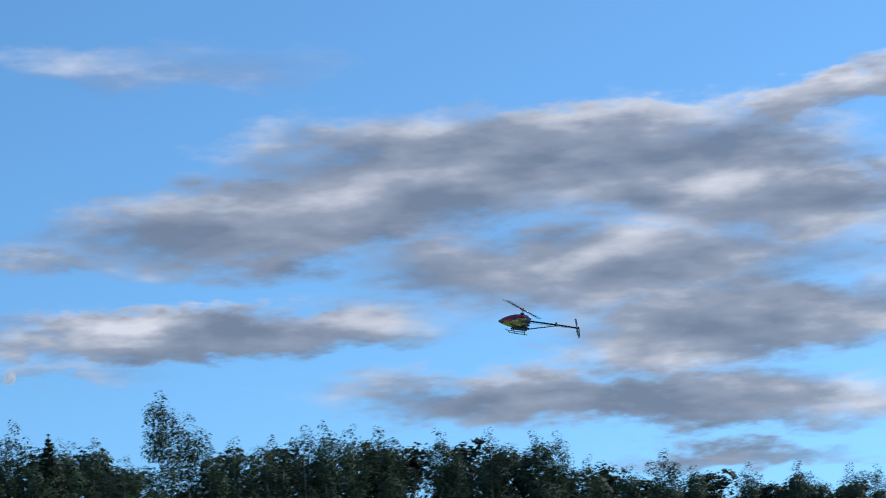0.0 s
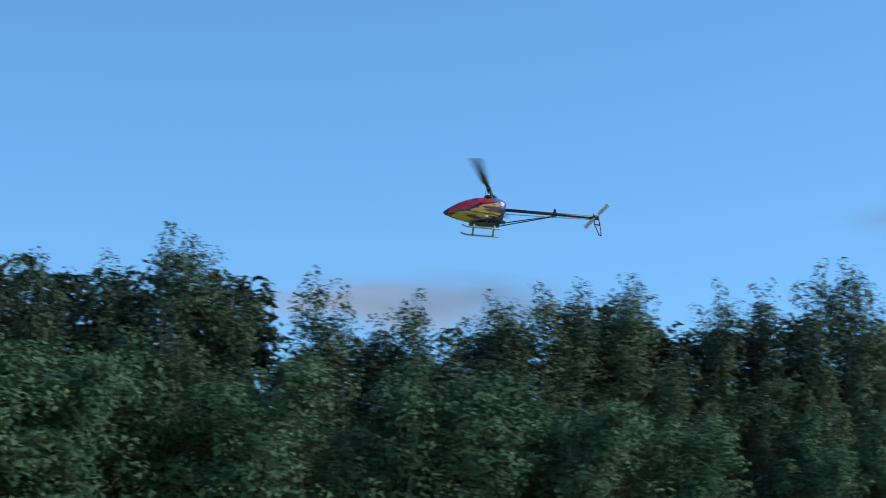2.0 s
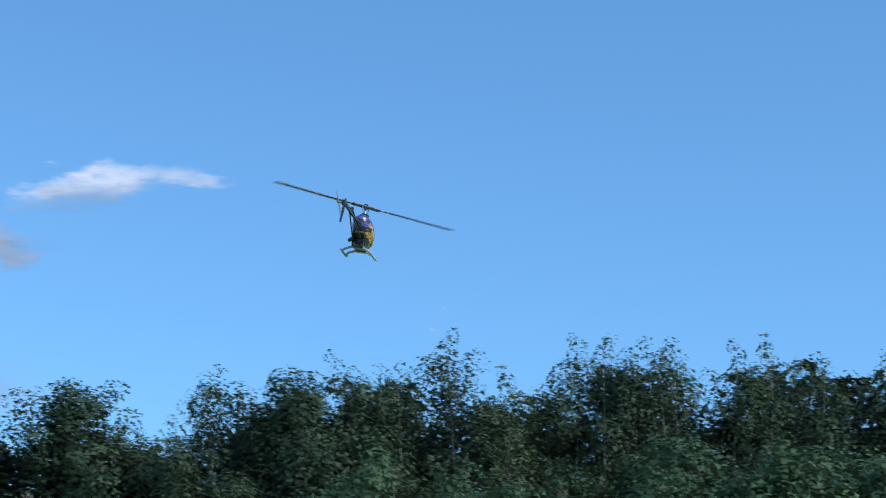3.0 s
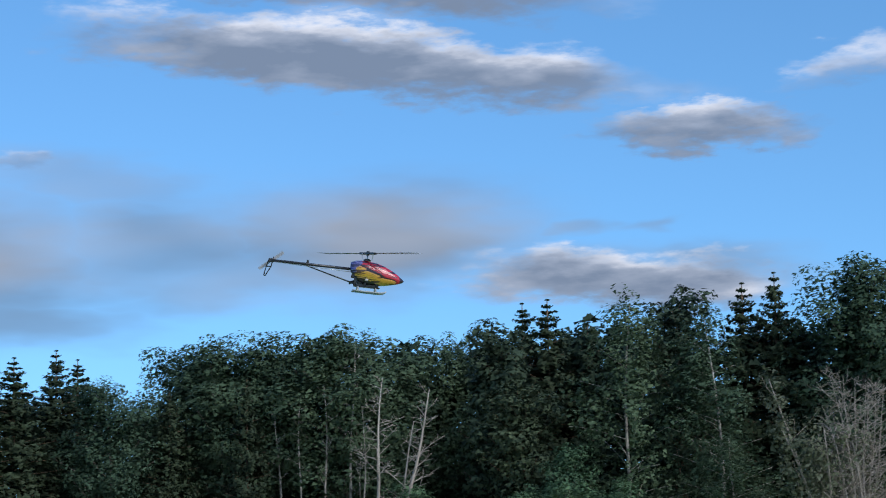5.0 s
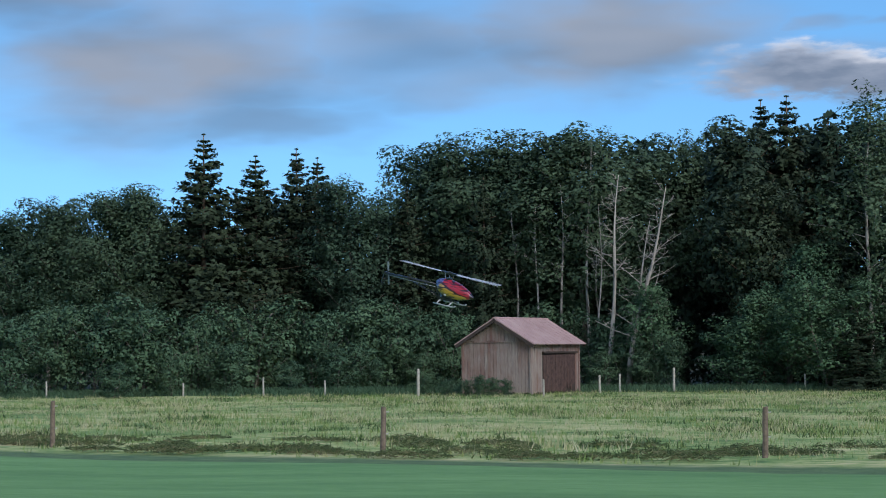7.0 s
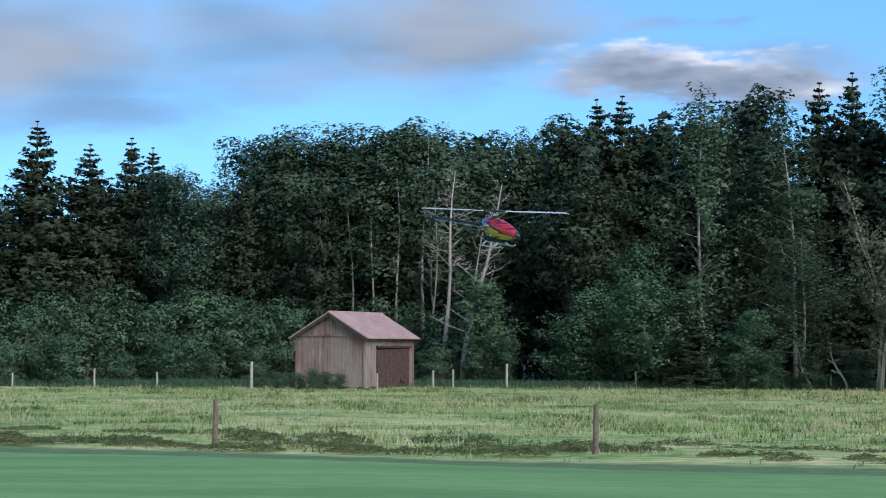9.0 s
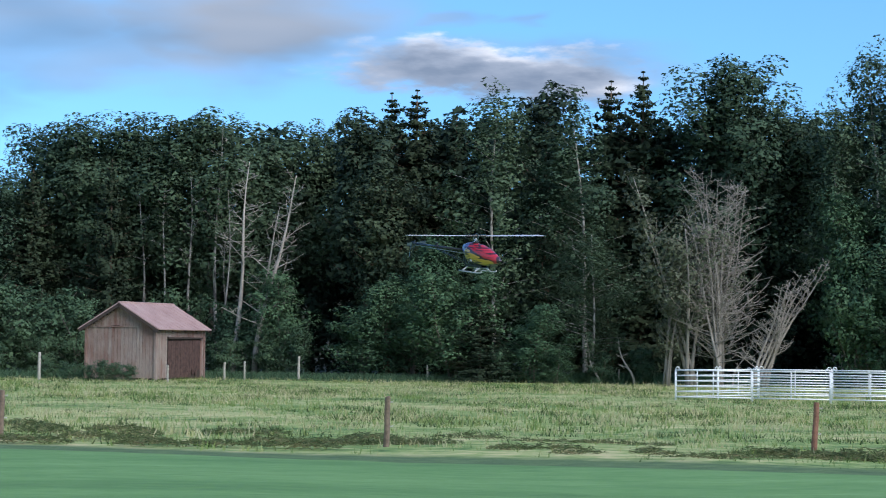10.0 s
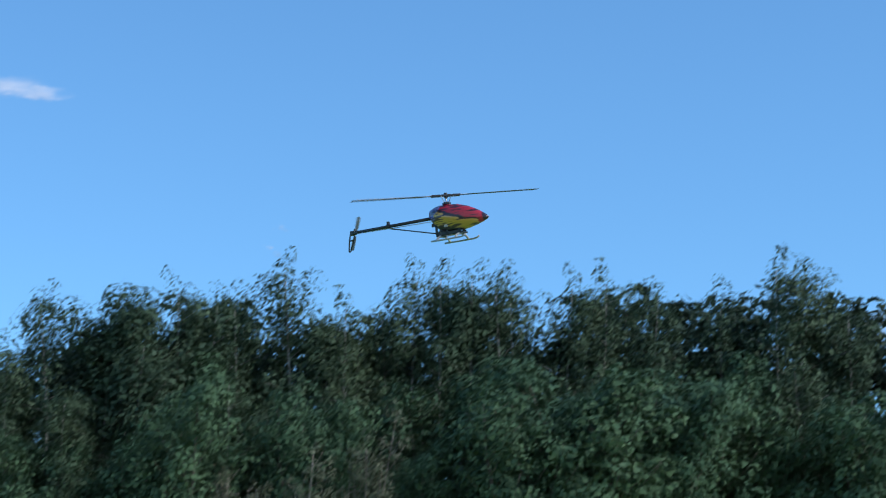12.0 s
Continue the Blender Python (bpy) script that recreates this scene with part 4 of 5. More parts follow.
bare_tree(8.20, 121, 11.8, 2.4, 0.19, 3, 26, "pale leaning dead tree with bare branches", fan=0.9)
bare_tree(8.42, 122, 10.0, 2.0, 0.14, 4, 14, "pale leaning dead tree with bare branches", fan=0.7)
bare_tree(8.75, 122, 12.6, 0.8, 0.17, 5, 20, "pale dead birch with bare forked crown", fan=0.8, low=0.5)
for j, (a, d, h, r) in enumerate(((9.30, 126, 15.0, 0.14), (9.95, 126, 12.5, 0.12), (9.02, 124, 11.0, 0.09), (11.25, 128, 11.5, 0.12), (10.75, 127, 12.0, 0.10), (8.95, 125, 9.0, 0.08))):
    bare_tree(a, d, h, 0.2 * (-1) ** j, r, 20 + j, 8, "slim pale birch trunk with bare top", "bare_birch", 0.5, 0.55, "birch_bark")
# half-dead many-stemmed willow and a broom-like dead trunk by the pen
for j in range(9):
    bare_tree(-4.72 - 0.06 * (j % 3) + 0.03 * j, 109 + 0.25 * j, 9.5 + (j * 37 % 19) * 0.1, -2.0 + 0.45 * j, 0.085, 40 + j, 26,
              "grey half-dead willow stem with dense bare twigs", "bare_willow", 1.0, 0.12, "grey_twig", 0.04)
for j in range(6):
    bare_tree(-5.62 - 0.05 * j, 108.5 + 0.2 * j, 5.4 + 0.25 * j, 1.5 + 0.36 * j, 0.09, 60 + j, 22, "reddish grey dead trunk with broom-like twigs", "dead_tree", 0.8, 0.18, "grey_twig", 0.12)
for j, (a, h, lean, r) in enumerate(((-13.75, 10, 0.3, 0.17), (-14.0, 9, -0.4, 0.15), (-14.3, 9.5, 0.2, 0.14), (-14.9, 9, 0.1, 0.14), (-16.4, 9, -1.4, 0.17), (-16.75, 10, 0.9, 0.16))):
    bare_tree(a, 107.6, h * 0.8, lean, r * 0.85, 80 + j, 16, "pale grey trunk with sparse bare twigs", "bare_tree", 0.6, 0.4, "grey_twig")
for j, (a, lean) in enumerate(((-2.3, -1.0), (-1.35, -0.9), (-5.0, 1.2))):
    bare_tree(a, 112, 2.6, lean, 0.07, 95 + j, 9, "fallen pale branch sticking out of the thicket", "fallen_bough", 0.8, 0.2)
for j, a in enumerate((-19.4, -20.1, -20.9, -21.6, -22.6, -23.2, -24.0)):
    bare_tree(a, 117 + (j * 5 % 4), 9.0, 0.2 * (-1) ** j, 0.12, 110 + j, 5, "slim whitish birch trunk under the leaves", "bare_birch", 0.4, 0.6, "birch_bark")


# ---- barn ----
M["door_board"] = plain("dark_red_door_board", (0.075, 0.042, 0.036), 0.9, 0, 0.5, 4)


def barn():
    w, n, eave, ridge, over = 3.92, 6.45, 2.80, 3.98, 0.36
    b = base("barn", pose(-21.75, 110.4, 0, 0, 0, -13), "small weathered red wooden barn with a sheet-metal roof", "barn")

    def boards(wall, x0, x1, place_at, low, high, seed):
        """Upright boards side by side along a wall; place_at(u, z) gives the point."""
        rnd = random.Random(seed)
        u = x0
        while u < x1 - 0.02:
            bw = min(rnd.uniform(0.15, 0.24), x1 - u)
            top = high(u + bw / 2) - 0.01
            bot = low + rnd.uniform(-0.03, 0.06)
            bm = bmesh.new()
            p = place_at(u + bw / 2, (top + bot) / 2, rnd.uniform(0.0, 0.014))
            size = (bw - 0.012, 0.028, top - bot) if wall.name.startswith(("wall_front", "wall_back")) else (0.028, bw - 0.012, top - bot)
            box(bm, size, p)
            bmesh.ops.bevel(bm, geom=bm.edges[:], offset=0.004, segments=1, affect="EDGES")
            part("board", bm, M["board"], wall)
            u += bw

    def wall(name, at, size):
        bm = bmesh.new()
        box(bm, size, at)
        return part(name, bm, M["dark_wood"], b)
    for name, sign in (("wall_front", -1), ("wall_back", 1)):
        f = wall(name, (0, sign * (n / 2 - 0.06), eave / 2), (w - 0.02, 0.08, eave))
        bm = bmesh.new()
        y0 = sign * (n / 2 - 0.10)
        for y in (y0, y0 + sign * 0.08):
            bm.faces.new([bm.verts.new(p) for p in ((-w / 2, y, eave), (w / 2, y, eave), (0, y, ridge - 0.08))])
        part("gable", bm, M["dark_wood"], b)
        boards(f, -w / 2, w / 2, lambda u, z, o, s=sign: (u, s * (n / 2 + 0.004 + o), z), 0.05, lambda u: eave - 0.03, 3 + sign)
        boards(f, -w / 2 + 0.1, w / 2 - 0.1, lambda u, z, o, s=sign: (u, s * (n / 2 + 0.035 + o), z), eave - 0.02,
               lambda u: max(eave + 0.06, ridge - 0.1 - abs(u) * (ridge - eave) / (w / 2)), 13 + sign)
        bm = bmesh.new()
        box(bm, (w, 0.05, 0.06), (0, sign * (n / 2 + 0.06), eave - 0.02))
        part("batten", bm, M["board"], b)
    for name, sign in (("wall_left", -1), ("wall_right", 1)):
        f = wall(name, (sign * (w / 2 - 0.06), 0, eave / 2), (0.08, n - 0.24, eave))
        if sign < 0:
            boards(f, -n / 2, n / 2, lambda u, z, o: (-w / 2 - 0.004 - o, u, z), 0.05, lambda u: eave - 0.02, 21)
        else:
            boards(f, -n / 2, -1.75, lambda u, z, o: (w / 2 + 0.004 + o, u, z), 0.05, lambda u: eave - 0.02, 22)
            boards(f, 2.75, n / 2, lambda u, z, o: (w / 2 + 0.004 + o, u, z), 0.05, lambda u: eave - 0.02, 23)
            boards(f, -1.75, 2.75, lambda u, z, o: (w / 2 + 0.004 + o, u, z), 2.22, lambda u: eave - 0.02, 24)
    for x in (-w / 2, w / 2):
        for y in (-n / 2, n / 2):
            bm = bmesh.new()
            box(bm, (0.13, 0.13, eave), (x * 1.012, y * 1.008, eave / 2), bevel=0.01)
            part("corner_board", bm, M["board"], b)
    # sliding door of boards, worn and hanging a little askew
    bm = bmesh.new()
    for z in (0.45, 1.65):
        box(bm, (0.03, 4.2, 0.12), (-0.03, 0, z))
    door = part("door", bm, M["dark_wood"], b, "worn reddish plank door, broken at its foot")
    door.matrix_basis = pose(w / 2 + 0.05, 0.50, 0.08, 1.0, 0, 0)
    for i in range(21):
        bm = bmesh.new()
        rnd = random.Random(i)
        foot = 0.45 * rnd.random() if i > 13 else 0.05 * rnd.random()
        box(bm, (0.03, 0.19, 2.0 - foot), (rnd.uniform(0, 0.012), -2.1 + 0.205 * i, 1.0 + foot / 2))
        part("plank", bm, M["door_board"], door)
    bm = bmesh.new()
    box(bm, (0.10, 4.7, 0.09), (w / 2 + 0.10, 0.50, 2.2))
    part("door_rail", bm, M["dark_wood"], b)
    slope = math.hypot(w / 2 + over, (ridge - eave) * (w / 2 + over) / (w / 2))
    tip = math.atan2(ridge - eave, w / 2)
    for sign in (-1, 1):
        bm = bmesh.new()
        mid = Vector((sign * math.cos(tip) * slope / 2, 0, ridge + 0.05 - math.sin(tip) * slope / 2))
        turn = Matrix.Rotation(sign * tip, 3, "Y")
        box(bm, (slope, n + 2 * over, 0.05), mid, turn)
        roof = part("roof", bm, M["roof"], b)
        for k in range(13):
            bm = bmesh.new()
            box(bm, (slope, 0.03, 0.014), mid + turn @ Vector((0, -(n / 2 + over) + 0.02 + k * (n + 2 * over - 0.04) / 12, 0.030)), turn)
            part("seam", bm, M["roof"], roof)
        for y in (-n / 2 - over + 0.02, n / 2 + over - 0.02):
            bm = bmesh.new()
            box(bm, (slope, 0.04, 0.16), mid + turn @ Vector((0, y * 1.003, -0.10)), turn)
            part("verge_board", bm, M["dark_wood"], b)
        for k in range(5):
            bm = bmesh.new()
            box(bm, (0.45, 0.08, 0.10), mid + turn @ Vector((sign * (slope / 2 - 0.25), -n / 2 + k * n / 4, -0.08)), turn)
            part("rafter_end", bm, M["dark_wood"], b)
    bm = bmesh.new()
    tube(bm, [(0, -n / 2 - over, ridge + 0.06), (0, n / 2 + over, ridge + 0.06)], 0.07, 8)
    part("ridge_cap", bm, M["roof"], b)


barn()


# ---- wire-fence posts ----
def fence_post(x, y, height, r, material, label, seed, lean=0.0, insulated=False):
    rnd = random.Random(seed)
    p = base("fence_post", pose(x, y, 0, rnd.uniform(-2, 2), lean, rnd.uniform(0, 360) if not lean else 0), label, "post", "posts of the wire fence")
    bm = bmesh.new()
    tube(bm, [(rnd.uniform(-0.008, 0.008), rnd.uniform(-0.008, 0.008), z) for z in (-0.4, 0.0, height * 0.35, height * 0.7, height - 0.03, height)], [r * 1.06, r * 1.05, r, r * 0.97, r * 0.95, r * 0.8], 10)
    part("stake", bm, material, p, smooth=False)
    if insulated:
        for z in (0.45, height - 0.12):
            bm = bmesh.new()
            tube(bm, [(r * 0.9, 0, z), (r + 0.05, 0, z), (r + 0.06, 0, z + 0.03)], 0.014, 6)
            part("insulator", bm, M["insulator"], p)


for j, (x, y, h, m, lean) in enumerate(((-22.3, 50.0, 1.15, "post", 1), (-12.5, 46.6, 1.08, "post", 1), (-3.55, 45.1, 1.10, "post", 1), (5.62, 44.3, 1.12, "rust_post", 3), (16.4, 42.9, 1.12, "post", 0.5), (-33.0, 55.0, 1.1, "post", 0))):
    fence_post(x, y, h, 0.065, M[m], "leaning reddish wooden post in rough grass" if m == "rust_post" else "grey weathered wooden post in rough grass", j, lean, True)
for j, (a, d, h, r) in enumerate(((20.5, 111, 0.75, 0.05), (18.3, 111, 1.0, 0.05), (16.6, 111, 0.8, 0.05), (14.02, 108, 1.4, 0.08), (12.3, 106, 0.85, 0.05), (10.55, 105, 0.85, 0.05), (9.0, 111, 0.95, 0.06), (8.45, 111, 1.0, 0.05), (6.96, 112, 1.3, 0.07),
                                  (3.39, 113, 0.9, 0.05), (0.65, 113, 0.9, 0.05), (24.2, 112, 0.9, 0.05), (22.3, 112, 0.8, 0.05), (-1.9, 113, 0.8, 0.05))):
    at = ray_to(a, 0) * d
    fence_post(at.x, at.y, h, r, M["pale_post"], "pale thin wooden post at the far fence", 30 + j)


# ---- steel panels of the pen ----
def pen_panel(length, height, loops=(0, 1)):
    p = base("pen_panel", Matrix.Identity(4), "galvanised steel stock panel with six rails in a pen", "fence panel", "panels of the pen")
    for i in range(6):
        bm = bmesh.new()
        z = 0.16 + (height - 0.18) * i / 5
        tube(bm, [(0, 0, z), (length, 0, z)], 0.024 if 0 < i < 5 else 0.027, 8)
        part("rail", bm, M["zinc"], p, smooth=True)
    for x in (0.0, length / 2, length):
        bm = bmesh.new()
        tube(bm, [(x, 0, 0.0 if x != length / 2 else 0.16), (x, 0, height)], 0.028 if x != length / 2 else 0.022, 8)
        part("upright", bm, M["zinc"], p, smooth=True)
    for k in loops:
        bm = bmesh.new()
        x = 0.09 if k == 0 else length - 0.09
        tube(bm, [(x + math.cos(a) * 0.09, 0, height + math.sin(a) * 0.11) for a in np.linspace(0, math.pi, 9)], 0.018, 6)
        part("loop", bm, M["zinc"], p, smooth=True)
    return p


PEN = [(5.0, 82.6), (28.9, 77.4), (30.0, 86.5), (8.7, 87.0)]
LEN, TALL = 2.95, 1.24
first = None
for (x0, y0), (x1, y1) in zip(PEN, PEN[1:] + PEN[:1]):
    run = math.hypot(x1 - x0, y1 - y0)
    count = max(1, round(run / LEN))
    turn = math.atan2(y1 - y0, x1 - x0)
    for i in range(count):
        f = i / count
        m = Matrix.LocRotScale((x0 + (x1 - x0) * f, y0 + (y1 - y0) * f, 0.0), Euler((0, 0, turn)), (run / count / LEN * 0.985, 1, 1))
        if first is None:
            first = pen_panel(LEN, TALL)
            first.matrix_basis = m
        else:
            copy_thing(first, Matrix.Identity(4)).matrix_basis = m

# ---- heaps and swathes of cut grass along the fence ----
def heap(x, y, length, depth, tall, seed):
    gen = np.random.default_rng(seed)
    n = int(1100 * length * depth)
    u = gen.uniform(-1, 1, (n, 2))
    u = u[(u ** 2).sum(1) < 1]
    h = tall * (1 - (u ** 2).sum(1)) ** 0.6 * (0.65 + 0.35 * np.sin(u[:, 0] * 7 + seed) * np.cos(u[:, 1] * 5))
    at = np.c_[u[:, 0] * length, u[:, 1] * depth, h * gen.uniform(0.3, 1, len(u))]
    d = gen.normal(0, 1, (len(u), 3)) * [1, 1, 0.35]
    d /= np.linalg.norm(d, axis=1, keepdims=True)
    s = np.cross(d, gen.normal(0, 1, d.shape))
    s /= np.linalg.norm(s, axis=1, keepdims=True)
    k = gen.uniform(0.05, 0.16, (len(u), 1))
    v = np.stack([at - d * k, at + s * 0.012, at + d * k, at - s * 0.012], 1).reshape(-1, 3)
    me = bpy.data.meshes.new("cut_grass_heap")
    me.from_pydata(v.tolist(), [], np.arange(len(v)).reshape(-1, 4).tolist())
    ob = link_part("cut_grass_heap", me, M["hay"])
    ob.matrix_basis = pose(x, y, 0.0, 0, 0, -16)
    tagged(ob, "low heap of cut brownish grass lying along the fence", "grass heap", "heaps of cut grass", "stuff")


heaps = random.Random(12)
for j in range(90):
    x = -30 + 56 * (j + heaps.random()) / 90
    heap(x, 39.3 - 0.29 * x + heaps.uniform(2.4, 9.5), heaps.uniform(0.4, 1.5), heaps.uniform(0.35, 0.7), heaps.uniform(0.10, 0.28), j)

# ---- low weeds along the far fence ----
az = rng.uniform(2, 33, 5000)
r = np.where((az > 9.2) & (az < 13.2), rng.normal(116.5, 0.8, 5000), rng.normal(113.6, 1.0, 5000))
blades("edge_weeds", np.c_[-np.sin(np.radians(az)) * r, np.cos(np.radians(az)) * r, np.zeros(5000)], 7, (0.12, 0.5), (0.04, 0.09), M["shrub"], "tall green weeds along the far fence", "weeds", 0.65, 0.3)
az = rng.uniform(-34, 2, 6000)
r = rng.normal(114.5, 1.0, 6000)
blades("edge_undergrowth", np.c_[-np.sin(np.radians(az)) * r, np.cos(np.radians(az)) * r, np.zeros(6000)], 7, (0.15, 0.7), (0.05, 0.12), M["alder"], "green undergrowth along the foot of the wood", "weeds", 0.65, 0.3)

# ---- moon ----
moon_mat = Mat("pale_moon", 1.0)
face = moon_mat.noise(0.12, 3, 0.6)
moon_mat.b.inputs["Emission Strength"].default_value = 0.75
moon_mat.link(moon_mat.ramp(face, (0.35, (0.45, 0.60, 0.78)), (0.65, (0.68, 0.77, 0.88))), moon_mat.b.inputs["Emission Color"])
moon_mat.color((0.0, 0.0, 0.0))
bm = bmesh.new()
bmesh.ops.create_uvsphere(bm, u_segments=32, v_segments=16, radius=9.6)
for v in bm.verts:
    if v.co.x < -2.0:
        v.co.x = -2.0 + (v.co.x + 2.0) * 0.35
moon = part("moon", bm, moon_mat.m, smooth=True)
moon.matrix_basis = Matrix.LocRotScale(ray_to(-63.35, 6.95) * 2800, Euler((0, 0.35, radians(-63))), None)
tagged(moon, "pale gibbous moon low in the evening sky", "moon", kind="structure")


# ---- radio-controlled helicopter ----
def paint_material():
    """Flames of red, yellow and blue that sweep back from a dark nose, with black seams."""
    k = Mat("canopy_paint", 0.28)
    c = k.t.nodes.new("ShaderNodeTexCoord").outputs["Object"]
    s = k.t.nodes.new("ShaderNodeSeparateXYZ")
    k.link(c, s.inputs[0])
    x, z = s.outputs[0], s.outputs[2]
    wave = k.math("MULTIPLY", k.math("SUBTRACT", k.noise(1.0, 2, 0.45, k.coords((5.0, 1.5, 16.0))), 0.5), 0.10)
    # height over a line that rises towards the tail and droops to the nose
    band = k.math("ADD", k.math("ADD", z, k.math("MULTIPLY", x, 0.36)), wave)
    side = k.ramp(k.math("MULTIPLY_ADD", band, 3.0, 0.5),
                  (0.0, (0.020, 0.014, 0.022)), (0.215, (0.022, 0.015, 0.024)), (0.235, (0.50, 0.30, 0.10)), (0.30, (0.60, 0.36, 0.04)), (0.46, (0.62, 0.33, 0.04)),
                  (0.52, (0.72, 0.36, 0.10)), (0.535, (0.025, 0.010, 0.018)), (0.575, (0.025, 0.010, 0.018)), (0.595, (0.46, 0.018, 0.038)), (0.80, (0.48, 0.020, 0.042)),
                  (0.815, (0.03, 0.010, 0.018)), (0.85, (0.03, 0.010, 0.018)), (0.865, (0.55, 0.03, 0.055)))
    # thin dark tongues along the flow
    tongue = k.noise(1.0, 2, 0.5, k.coords((6.0, 2.0, 48.0)))
    fine = k.noise(1.0, 2, 0.5, k.coords((5.0, 3.0, 85.0)))
    tongue = k.math("MAXIMUM", tongue, k.math("MULTIPLY", fine, 0.93))
    licks = k.ramp(k.math("ADD", tongue, k.math("MULTIPLY", x, -0.18)), (0.535, (0, 0, 0)), (0.56, (1, 1, 1)))
    side = k.mix(k.math("MULTIPLY", licks, 0.9), side, (0.030, 0.014, 0.026))
    back = k.math("ADD", k.math("ADD", k.math("MULTIPLY", x, -1.0), k.math("MULTIPLY", z, 0.8)), k.math("MULTIPLY", wave, 1.4))
    rear = k.ramp(back, (0.088, (0, 0, 0)), (0.100, (1, 1, 1)))
    blue = k.ramp(tongue, (0.46, (0.06, 0.075, 0.34)), (0.53, (0.20, 0.21, 0.46)), (0.55, (0.03, 0.025, 0.08)))
    nose = k.ramp(k.math("ADD", x, k.math("MULTIPLY", wave, 0.6)), (0.318, (0, 0, 0)), (0.330, (1, 1, 1)))
    # red takes over towards the nose
    fore = k.ramp(k.math("ADD", x, k.math("MULTIPLY_ADD", wave, 2.2, k.math("MULTIPLY", z, 0.9))), (0.185, (0, 0, 0)), (0.200, (1, 1, 1)))
    side = k.mix(fore, side, k.mix(licks, (0.44, 0.018, 0.038), (0.04, 0.008, 0.016)))
    col = k.mix(rear, side, blue)
    k.color(k.mix(nose, col, (0.030, 0.012, 0.020)))
    k.b.inputs["Coat Weight"].default_value = 0.6
    k.b.inputs["Coat Roughness"].default_value = 0.06
    return k.m


M["paint"] = paint_material()
M["carbon"] = plain("black_carbon", (0.026, 0.026, 0.030), 0.22, 0.0, 0.3, 40)
# pale top and black underside put sunlight and shade into the blade colours
M["blade"] = plain("lit_blade_top", (0.50, 0.51, 0.54), 0.25, 0.0, 0.12, 20)
M["blade_under"] = plain("shaded_blade_underside", (0.022, 0.022, 0.026), 0.4, 0.0, 0.2, 20)
M["alloy"] = plain("grey_alloy", (0.45, 0.46, 0.48), 0.3, 0.8, 0.15, 30)
M["skid_white"] = plain("pale_grey_skid", (0.40, 0.40, 0.41), 0.35, 0.0, 0.1, 30)
M["tank"] = plain("smoky_tank", (0.11, 0.09, 0.08), 0.4)
M["opening"] = plain("pale_opening_rim", (0.50, 0.46, 0.44), 0.4)
M["tail_blade"] = plain("grey_tail_blade", (0.26, 0.27, 0.29), 0.35, 0.0, 0.1, 30)


